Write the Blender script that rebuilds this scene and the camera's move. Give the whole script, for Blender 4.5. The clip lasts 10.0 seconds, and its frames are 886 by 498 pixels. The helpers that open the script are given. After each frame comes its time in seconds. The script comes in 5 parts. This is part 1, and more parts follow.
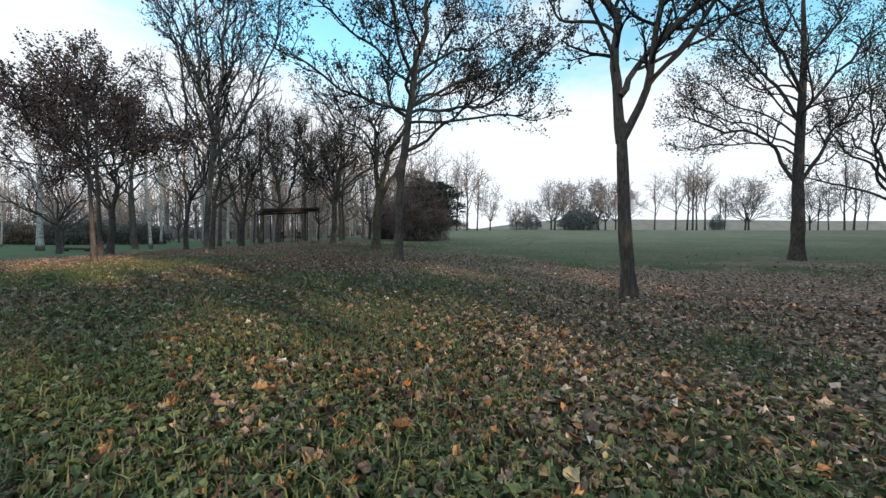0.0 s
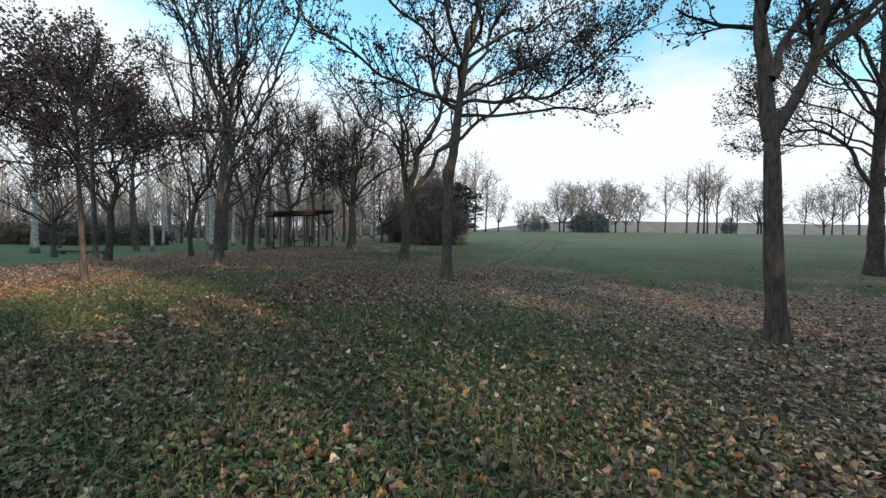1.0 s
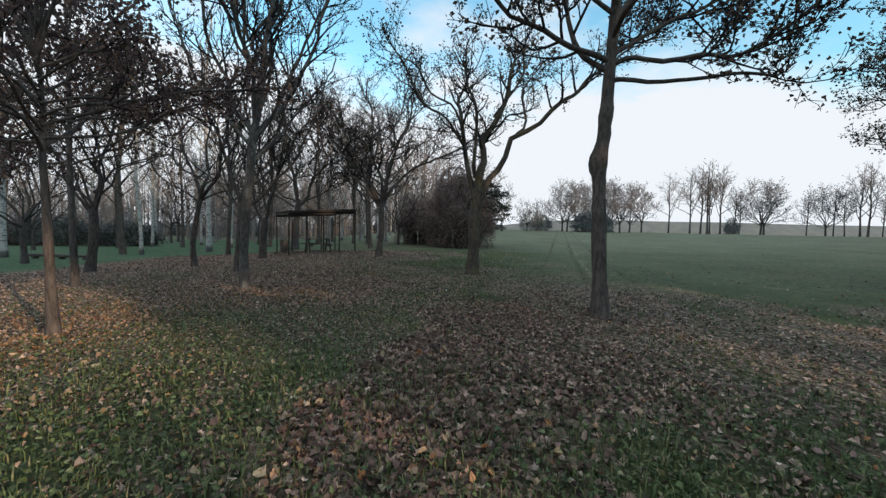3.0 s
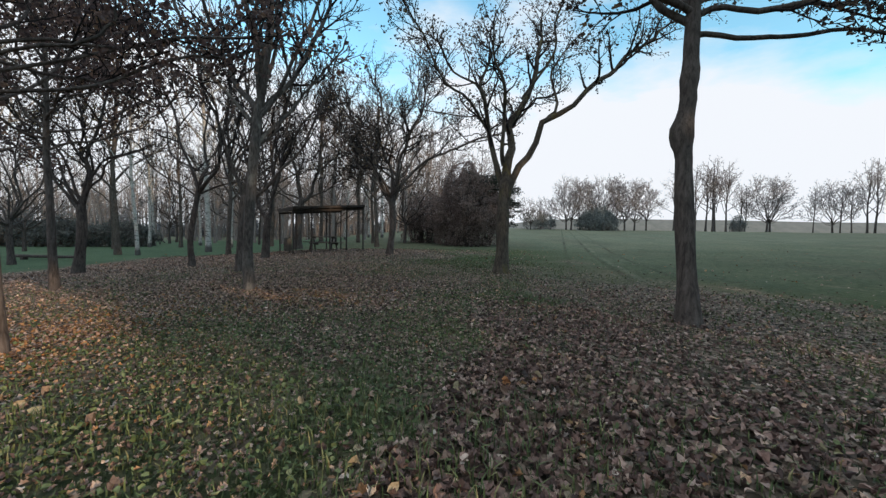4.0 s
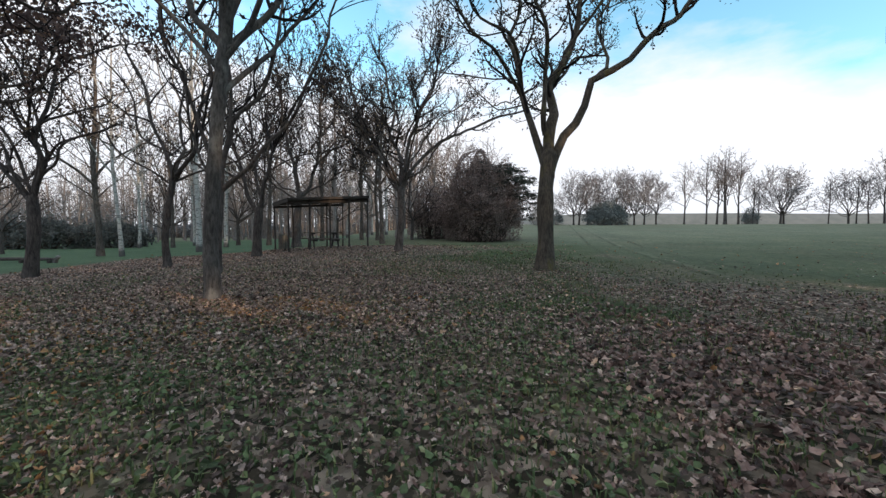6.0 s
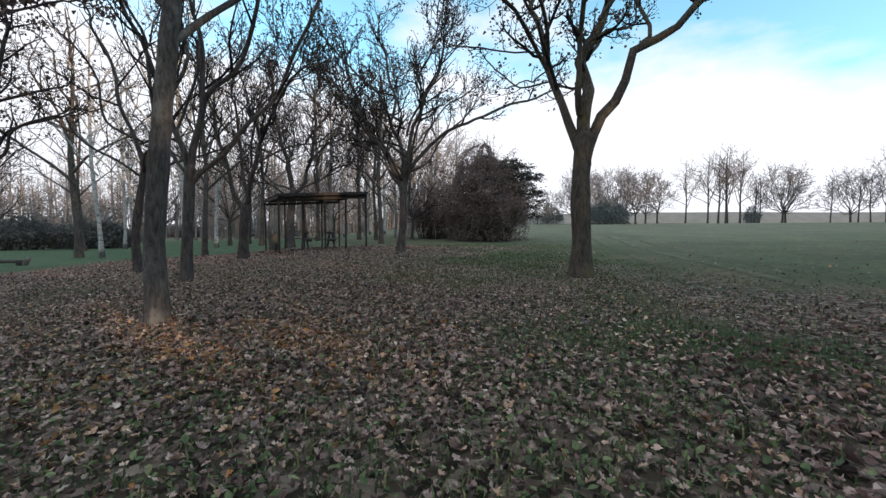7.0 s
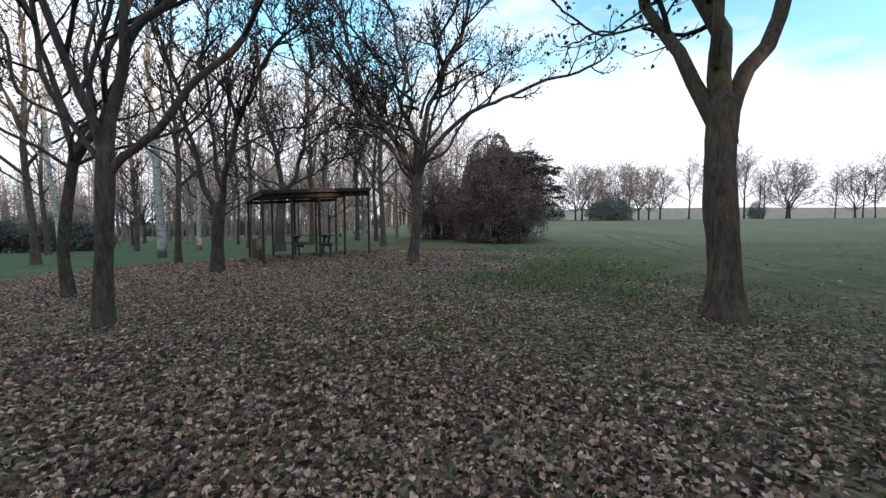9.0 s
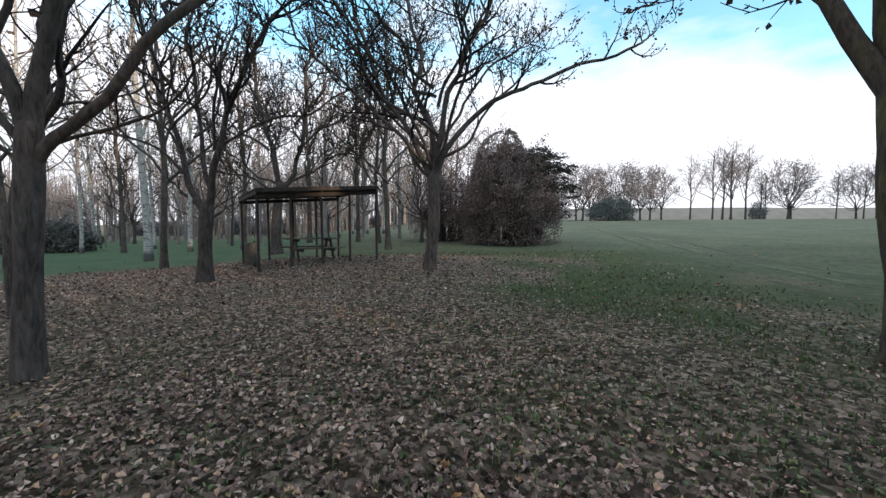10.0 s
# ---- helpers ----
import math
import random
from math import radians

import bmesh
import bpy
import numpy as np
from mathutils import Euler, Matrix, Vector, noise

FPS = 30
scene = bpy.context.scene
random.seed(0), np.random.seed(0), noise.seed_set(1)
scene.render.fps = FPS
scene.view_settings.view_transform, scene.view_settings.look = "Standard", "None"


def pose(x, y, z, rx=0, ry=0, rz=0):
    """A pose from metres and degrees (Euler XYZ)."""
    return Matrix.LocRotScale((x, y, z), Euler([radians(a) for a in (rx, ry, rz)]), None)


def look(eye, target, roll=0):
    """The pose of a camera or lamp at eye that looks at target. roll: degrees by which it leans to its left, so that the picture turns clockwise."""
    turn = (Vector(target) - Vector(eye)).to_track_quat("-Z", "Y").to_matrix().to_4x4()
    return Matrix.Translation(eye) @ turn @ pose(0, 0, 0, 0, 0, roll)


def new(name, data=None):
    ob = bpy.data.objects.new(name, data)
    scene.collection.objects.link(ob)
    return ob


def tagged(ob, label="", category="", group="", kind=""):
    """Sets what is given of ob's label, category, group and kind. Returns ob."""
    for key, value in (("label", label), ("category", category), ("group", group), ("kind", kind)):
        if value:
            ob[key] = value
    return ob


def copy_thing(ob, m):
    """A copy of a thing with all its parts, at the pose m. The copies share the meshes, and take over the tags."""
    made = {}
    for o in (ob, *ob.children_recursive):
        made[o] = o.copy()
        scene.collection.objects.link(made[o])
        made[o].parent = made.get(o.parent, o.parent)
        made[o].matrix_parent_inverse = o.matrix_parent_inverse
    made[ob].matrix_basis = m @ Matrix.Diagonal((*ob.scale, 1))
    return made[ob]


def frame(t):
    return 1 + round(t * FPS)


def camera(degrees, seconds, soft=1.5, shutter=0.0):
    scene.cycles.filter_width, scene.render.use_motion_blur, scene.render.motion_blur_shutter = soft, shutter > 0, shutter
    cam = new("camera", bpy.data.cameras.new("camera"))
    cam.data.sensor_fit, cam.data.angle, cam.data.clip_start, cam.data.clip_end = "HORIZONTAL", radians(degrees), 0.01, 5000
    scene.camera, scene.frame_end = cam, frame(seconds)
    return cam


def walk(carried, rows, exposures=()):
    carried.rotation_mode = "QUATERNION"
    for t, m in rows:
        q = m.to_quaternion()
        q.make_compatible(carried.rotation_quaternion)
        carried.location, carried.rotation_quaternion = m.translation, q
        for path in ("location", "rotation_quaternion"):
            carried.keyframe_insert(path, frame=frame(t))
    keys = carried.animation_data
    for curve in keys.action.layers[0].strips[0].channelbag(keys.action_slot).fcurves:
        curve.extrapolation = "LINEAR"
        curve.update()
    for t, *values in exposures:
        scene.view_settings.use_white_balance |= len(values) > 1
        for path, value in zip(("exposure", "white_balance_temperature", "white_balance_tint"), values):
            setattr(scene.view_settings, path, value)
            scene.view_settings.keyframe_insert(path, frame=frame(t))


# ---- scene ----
cam = camera(96.2, 10.0, soft=1.4)
PATH = [
    (0, (0.429, 0.226, 1.087), (0.397, 2.225, 1.014), 0.7),
    (0.5, (-0.200, 1.222, 1.256), (-0.236, 3.221, 1.192), 0.7),
    (1, (-0.975, 2.053, 1.424), (-1.012, 4.051, 1.349), 1.2),
    (2, (-2.407, 3.687, 1.658), (-2.429, 5.686, 1.573), 1.0),
    (2.5, (-3.162, 4.453, 1.734), (-3.162, 6.451, 1.647), 1.2),
    (3, (-3.765, 5.176, 1.682), (-3.747, 7.174, 1.597), 1.5),
    (4.5, (-4.618, 7.026, 1.427), (-4.608, 9.024, 1.341), 0.8),
    (5, (-4.721, 7.618, 1.363), (-4.724, 9.616, 1.275), 0.5),
    (5.5, (-4.862, 8.099, 1.308), (-4.862, 10.097, 1.216), 0.4),
    (7, (-5.315, 10.147, 1.253), (-5.295, 12.144, 1.155), 0.2),
    (7.5, (-5.562, 10.865, 1.265), (-5.540, 12.862, 1.166), 0.2),
    (8, (-5.757, 11.520, 1.322), (-5.731, 13.517, 1.218), 0.3),
    (8.5, (-5.894, 12.183, 1.439), (-5.862, 14.180, 1.325), 0.2),
    (9, (-6.086, 12.842, 1.495), (-6.041, 14.838, 1.377), -0.0),
    (9.5, (-6.297, 13.508, 1.527), (-6.241, 15.503, 1.410), -0.1),
    (10, (-6.676, 14.270, 1.592), (-6.612, 16.266, 1.471), 0.1),
]
walk(cam, [(t, look(eye, target, roll)) for t, eye, target, roll in PATH],
     exposures=[(0, 0.0, 6330, 10), (1.5, -0.06, 6330, 10), (3, -0.2, 6330, 10), (4.5, -0.14, 6400, 12), (5.5, -0.06, 6400, 13), (7, 0.03, 6400, 15), (8.5, 0.11, 6400, 15), (10, 0.18, 6400, 15)])

# ---- world, sun ----
SUN_FROM = Vector((0.76, -0.65, 0.0)).normalized()
SUN_UP = radians(10.0)
world = bpy.data.worlds.new("sky")
scene.world = world
world.use_nodes = True
wn, wl = world.node_tree.nodes, world.node_tree.links
wn.clear()
w_out = wn.new("ShaderNodeOutputWorld")
w_bg = wn.new("ShaderNodeBackground")
w_sky = wn.new("ShaderNodeTexSky")
w_sky.sky_type = "NISHITA"
w_sky.sun_disc = False
w_sky.sun_elevation = radians(20.0)
w_sky.sun_rotation = math.atan2(SUN_FROM.x, SUN_FROM.y)
w_sky.air_density, w_sky.dust_density, w_sky.ozone_density = 1.3, 0.6, 3.0
w_co = wn.new("ShaderNodeTexCoord")
w_map = wn.new("ShaderNodeMapping")
w_map.inputs["Scale"].default_value = (1.0, 1.0, 2.6)
w_map.inputs["Location"].default_value = (0.35, 0.1, 0.0)
w_noise = wn.new("ShaderNodeTexNoise")
w_noise.inputs["Scale"].default_value = 2.6
w_noise.inputs["Detail"].default_value = 6.0
w_noise.inputs["Roughness"].default_value = 0.55
w_sep = wn.new("ShaderNodeSeparateXYZ")
w_low = wn.new("ShaderNodeValToRGB")
for k, (at, v) in enumerate(((0.0, 1.0), (0.15, 0.84), (0.27, 0.53), (0.40, 0.31), (0.58, 0.22), (0.78, 0.66), (1.0, 0.85))):
    if k > 1:
        w_low.color_ramp.elements.new(at)
    w_low.color_ramp.elements[k].position = at
    w_low.color_ramp.elements[k].color = (v, v, v, 1)
w_add = wn.new("ShaderNodeMath")
w_add.operation = "ADD"
w_ramp = wn.new("ShaderNodeValToRGB")
w_ramp.color_ramp.elements[0].position = 0.78
w_ramp.color_ramp.elements[1].position = 1.0
w_mul = wn.new("ShaderNodeMix")
w_mul.data_type, w_mul.blend_type = "RGBA", "MULTIPLY"
w_mul.inputs[0].default_value = 1.0
w_mul.inputs[7].default_value = (2.35, 3.0, 2.6, 1.0)
w_mix = wn.new("ShaderNodeMix")
w_mix.data_type = "RGBA"
w_mix.inputs[7].default_value = (8.0, 8.3, 8.6, 1.0)
wl.new(w_co.outputs["Generated"], w_map.inputs["Vector"])
wl.new(w_map.outputs["Vector"], w_noise.inputs["Vector"])
wl.new(w_co.outputs["Generated"], w_sep.inputs[0])
wl.new(w_sep.outputs["Z"], w_low.inputs["Fac"])
w_east = wn.new("ShaderNodeMath")
w_east.operation = "MULTIPLY_ADD"
w_east.inputs[1].default_value = -0.16
wl.new(w_sep.outputs["X"], w_east.inputs[0])
wl.new(w_low.outputs["Color"], w_east.inputs[2])
wl.new(w_east.outputs[0], w_add.inputs[0])
wl.new(w_noise.outputs["Fac"], w_add.inputs[1])
wl.new(w_add.outputs[0], w_ramp.inputs["Fac"])
wl.new(w_sky.outputs["Color"], w_mul.inputs[6])
wl.new(w_mul.outputs[2], w_mix.inputs[6])
wl.new(w_ramp.outputs["Color"], w_mix.inputs[0])
wl.new(w_mix.outputs[2], w_bg.inputs["Color"])
w_bg.inputs["Strength"].default_value = 0.127
wl.new(w_bg.outputs[0], w_out.inputs["Surface"])

sun_data = bpy.data.lights.new("sun", "SUN")
sun_data.energy = 4.2
sun_data.angle = radians(0.6)
sun_data.color = (1.0, 0.72, 0.45)
sun = new("sun", sun_data)
sun_dir = SUN_FROM * math.cos(SUN_UP) + Vector((0, 0, math.sin(SUN_UP)))
sun.matrix_world = look(sun_dir * 60, (0, 0, 0))


# ---- materials ----
def material(name):
    m = bpy.data.materials.new(name)
    m.use_nodes = True
    n = m.node_tree.nodes
    return m, n, m.node_tree.links, n["Principled BSDF"]


def noise_node(n, l, scale, detail=5.0, rough=0.6, vector=None, stretch=None, distortion=0.0):
    t = n.new("ShaderNodeTexNoise")
    t.inputs["Scale"].default_value = scale
    t.inputs["Detail"].default_value = detail
    t.inputs["Roughness"].default_value = rough
    t.inputs["Distortion"].default_value = distortion
    if vector is not None:
        if stretch:
            mp = n.new("ShaderNodeMapping")
            mp.inputs["Scale"].default_value = stretch
            l.new(vector, mp.inputs["Vector"])
            vector = mp.outputs["Vector"]
        l.new(vector, t.inputs["Vector"])
    return t


def ramp_node(n, l, source, stops):
    r = n.new("ShaderNodeValToRGB")
    e = r.color_ramp.elements
    while len(e) < len(stops):
        e.new(0.5)
    for k, (at, col) in enumerate(stops):
        e[k].position, e[k].color = at, (*col, 1)
    l.new(source, r.inputs["Fac"])
    return r


def mix_node(n, l, fac, a, b, blend="MIX"):
    m = n.new("ShaderNodeMix")
    m.data_type, m.blend_type = "RGBA", blend
    for slot, v in ((0, fac), (6, a), (7, b)):
        if isinstance(v, (int, float)):
            m.inputs[slot].default_value = v
        elif isinstance(v, tuple):
            m.inputs[slot].default_value = (*v, 1)
        else:
            l.new(v, m.inputs[slot])
    return m.outputs[2]


def bump_node(n, l, bsdf, height, strength, distance):
    b = n.new("ShaderNodeBump")
    b.inputs["Strength"].default_value = strength
    b.inputs["Distance"].default_value = distance
    l.new(height, b.inputs["Height"])
    l.new(b.outputs["Normal"], bsdf.inputs["Normal"])


def bark(name, dark, light, moss=None, moss_low=0.52, ridge=22.0):
    m, n, l, p = material(name)
    co = n.new("ShaderNodeTexCoord")
    fine = noise_node(n, l, ridge, 6, 0.7, co.outputs["Object"], (1, 1, 0.22), 0.4)
    wide = noise_node(n, l, 1.6, 4, 0.6, co.outputs["Object"])
    col = ramp_node(n, l, fine.outputs["Fac"], [(0.3, dark), (0.72, light)]).outputs["Color"]
    tone = ramp_node(n, l, wide.outputs["Fac"], [(0.3, (0.7, 0.68, 0.66)), (0.7, (1.15, 1.15, 1.12))]).outputs["Color"]
    col = mix_node(n, l, 1.0, col, tone, "MULTIPLY")
    if moss:
        spots = noise_node(n, l, 3.2, 6, 0.72, co.outputs["Object"], (1, 1, 0.5))
        mask = ramp_node(n, l, spots.outputs["Fac"], [(moss_low, (0, 0, 0)), (moss_low + 0.16, (0.8, 0.8, 0.8))]).outputs["Color"]
        col = mix_node(n, l, mask, col, moss)
    l.new(col, p.inputs["Base Color"])
    p.inputs["Roughness"].default_value = 0.92
    p.inputs["Specular IOR Level"].default_value = 0.2
    bump_node(n, l, p, fine.outputs["Fac"], 0.8, 0.03)
    return m


def leaf_material(name, stops, rough=0.7, thin=0.0):
    m, n, l, p = material(name)
    geo = n.new("ShaderNodeNewGeometry")
    col = ramp_node(n, l, geo.outputs["Random Per Island"], stops).outputs["Color"]
    co = n.new("ShaderNodeTexCoord")
    mott = noise_node(n, l, 40, 3, 0.6, co.outputs["Object"])
    tone = ramp_node(n, l, mott.outputs["Fac"], [(0.3, (0.65, 0.62, 0.6)), (0.7, (1.2, 1.2, 1.2))]).outputs["Color"]
    col = mix_node(n, l, 1.0, col, tone, "MULTIPLY")
    l.new(col, p.inputs["Base Color"])
    p.inputs["Roughness"].default_value = rough
    p.inputs["Specular IOR Level"].default_value = 0.3
    if thin:
        glow = n.new("ShaderNodeBsdfTranslucent")
        l.new(col, glow.inputs["Color"])
        both = n.new("ShaderNodeMixShader")
        both.inputs[0].default_value = thin
        l.new(p.outputs[0], both.inputs[1])
        l.new(glow.outputs[0], both.inputs[2])
        l.new(both.outputs[0], n["Material Output"].inputs["Surface"])
    return m


BARK_GREY = bark("bark_grey_brown", (0.028, 0.023, 0.021), (0.165, 0.14, 0.128), (0.10, 0.10, 0.055), 0.62)
BARK_FLAKY = bark("bark_flaky", (0.03, 0.027, 0.026), (0.165, 0.145, 0.138), (0.26, 0.24, 0.215), 0.52, 30)
BARK_MOSS = bark("bark_mossy", (0.026, 0.022, 0.018), (0.145, 0.122, 0.102), (0.13, 0.115, 0.035), 0.54)
BARK_DARK = bark("bark_dark", (0.022, 0.018, 0.018), (0.14, 0.118, 0.112))
BARK_RED = bark("bark_reddish", (0.03, 0.025, 0.024), (0.175, 0.145, 0.136))
BARK_TWIG = bark("bark_twig", (0.013, 0.011, 0.012), (0.04, 0.034, 0.035), None, 0.5, 60)
# Bark of distant trees, with the haze of distance put into its colour.
BARK_HAZED = bark("bark_hazed", (0.14, 0.12, 0.118), (0.33, 0.29, 0.28), None, 0.5, 8)
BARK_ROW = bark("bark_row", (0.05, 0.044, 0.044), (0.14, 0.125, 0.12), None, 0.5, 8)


def poplar_bark():
    """Chalky bark with level dark scars, black and furrowed at the foot."""
    m, n, l, p = material("bark_poplar")
    co = n.new("ShaderNodeTexCoord")
    pos = co.outputs["Object"]
    fine = noise_node(n, l, 14, 6, 0.7, pos)
    scars = noise_node(n, l, 3.4, 5, 0.7, pos, (1, 1, 2.6), 0.6)
    col = ramp_node(n, l, fine.outputs["Fac"], [(0.3, (0.25, 0.235, 0.225)), (0.7, (0.52, 0.50, 0.475))]).outputs["Color"]
    mask = ramp_node(n, l, scars.outputs["Fac"], [(0.53, (0, 0, 0)), (0.60, (0.9, 0.9, 0.9))]).outputs["Color"]
    col = mix_node(n, l, mask, col, (0.05, 0.045, 0.042))
    sep = n.new("ShaderNodeSeparateXYZ")
    l.new(pos, sep.inputs[0])
    rise = n.new("ShaderNodeMath")
    rise.operation = "MULTIPLY_ADD"
    rise.inputs[1].default_value = 0.9
    l.new(scars.outputs["Fac"], rise.inputs[0])
    l.new(sep.outputs["Z"], rise.inputs[2])
    foot = ramp_node(n, l, rise.outputs[0], [(0.72, (0.85, 0.85, 0.85)), (0.95, (0, 0, 0))]).outputs["Color"]
    col = mix_node(n, l, foot, col, (0.03, 0.027, 0.025))
    l.new(col, p.inputs["Base Color"])
    p.inputs["Roughness"].default_value = 0.9
    bump_node(n, l, p, scars.outputs["Fac"], 0.6, 0.03)
    return m


BARK_PALE = poplar_bark()

LEAF_DRY = leaf_material("leaf_dry", [(0.0, (0.05, 0.04, 0.04)), (0.5, (0.10, 0.075, 0.066)), (0.85, (0.15, 0.105, 0.075)), (1.0, (0.22, 0.17, 0.08))], thin=0.42)
LEAF_RUST = leaf_material("leaf_rust", [(0.0, (0.07, 0.052, 0.056)), (0.5, (0.14, 0.10, 0.098)), (0.85, (0.20, 0.135, 0.115)), (1.0, (0.28, 0.18, 0.12))], thin=0.42)
LEAF_YELLOW = leaf_material("leaf_yellow", [(0.0, (0.05, 0.045, 0.022)), (0.6, (0.12, 0.11, 0.045)), (1.0, (0.26, 0.23, 0.08))], thin=0.42)
LEAF_BUSH = leaf_material("leaf_bush", [(0.0, (0.17, 0.13, 0.122)), (0.6, (0.285, 0.22, 0.205)), (1.0, (0.38, 0.295, 0.265))], thin=0.48)
LEAF_TAN = leaf_material("leaf_tan", [(0.0, (0.11, 0.085, 0.075)), (0.6, (0.18, 0.14, 0.115)), (1.0, (0.28, 0.22, 0.16))], thin=0.42)
# Greyed towards blue: haze over the distant crowns, painted into the leaf colour.
LEAF_HAZED = leaf_material("leaf_hazed", [(0.0, (0.155, 0.16, 0.178)), (0.6, (0.23, 0.24, 0.262)), (1.0, (0.305, 0.315, 0.335))], thin=0.42)
# Evergreen leaves lightened to blue-grey: distance haze held in the base colour.
LEAF_EVERGREEN_HAZED = leaf_material("leaf_evergreen_hazed", [(0.0, (0.16, 0.185, 0.19)), (0.6, (0.23, 0.262, 0.265)), (1.0, (0.31, 0.335, 0.33))], thin=0.42)
NEEDLES = leaf_material("needles_dark", [(0.0, (0.03, 0.036, 0.03)), (0.6, (0.06, 0.068, 0.055)), (1.0, (0.10, 0.105, 0.08))], thin=0.2)
LEAF_HEDGE = leaf_material("leaf_grey_green", [(0.0, (0.09, 0.098, 0.096)), (0.6, (0.145, 0.155, 0.15)), (1.0, (0.21, 0.21, 0.19))], thin=0.42)
LEAF_FALLEN = leaf_material("leaf_fallen", [(0.0, (0.035, 0.026, 0.022)), (0.25, (0.115, 0.083, 0.061)), (0.5, (0.19, 0.142, 0.108)), (0.80, (0.33, 0.262, 0.21)), (0.88, (0.28, 0.265, 0.14)), (0.94, (0.38, 0.19, 0.09)), (1.0, (0.66, 0.59, 0.52))], 0.6)
LEAF_BROWN = leaf_material("leaf_fallen_brown", [(0.0, (0.032, 0.023, 0.02)), (0.22, (0.12, 0.083, 0.072)), (0.5, (0.285, 0.205, 0.178)), (0.82, (0.47, 0.358, 0.312)), (0.95, (0.52, 0.33, 0.20)), (1.0, (0.68, 0.57, 0.50))], 0.6)
LEAF_ORANGE = leaf_material("leaf_fallen_orange", [(0.0, (0.09, 0.05, 0.03)), (0.35, (0.20, 0.11, 0.055)), (0.7, (0.30, 0.175, 0.085)), (0.9, (0.42, 0.19, 0.07)), (1.0, (0.45, 0.33, 0.18))], 0.6)
LEAF_UMBER = leaf_material("leaf_fallen_umber", [(0.0, (0.045, 0.029, 0.026)), (0.35, (0.12, 0.076, 0.065)), (0.7, (0.225, 0.145, 0.123)), (0.93, (0.34, 0.228, 0.188)), (1.0, (0.52, 0.40, 0.33))], 0.6)


def single_leaf_material():
    m, n, l, p = material("leaf_single")
    info = n.new("ShaderNodeObjectInfo")
    col = ramp_node(n, l, info.outputs["Random"], [(0.0, (0.10, 0.06, 0.042)), (0.3, (0.20, 0.13, 0.095)), (0.6, (0.33, 0.24, 0.18)), (0.88, (0.34, 0.28, 0.15)), (0.95, (0.44, 0.19, 0.07)), (1.0, (0.55, 0.43, 0.34))]).outputs["Color"]
    co = n.new("ShaderNodeTexCoord")
    mott = noise_node(n, l, 60, 4, 0.65, co.outputs["Object"])
    tone = ramp_node(n, l, mott.outputs["Fac"], [(0.3, (0.6, 0.57, 0.55)), (0.7, (1.2, 1.2, 1.2))]).outputs["Color"]
    l.new(mix_node(n, l, 1.0, col, tone, "MULTIPLY"), p.inputs["Base Color"])
    p.inputs["Roughness"].default_value = 0.6
    return m


LEAF_SINGLE = single_leaf_material()
WEED = leaf_material("weed_leaf", [(0.0, (0.04, 0.058, 0.03)), (0.4, (0.07, 0.106, 0.042)), (0.75, (0.115, 0.158, 0.066)), (0.93, (0.165, 0.208, 0.092)), (1.0, (0.28, 0.27, 0.15))], 0.6)
GRASS_BLADE = leaf_material("grass_blade", [(0.0, (0.042, 0.064, 0.028)), (0.5, (0.082, 0.118, 0.046)), (0.85, (0.14, 0.165, 0.065)), (1.0, (0.23, 0.205, 0.10))], 0.6)


# Wheel tracks over the field: lines x + slope y = offset.
TRACK_SLOPE = -0.303
TRACKS = ((-6.0, (0.03, 0.037, 0.022)), (-4.5, (0.03, 0.036, 0.022)), (-4.2, (0.17, 0.18, 0.13)), (-3.0, (0.035, 0.042, 0.025)))


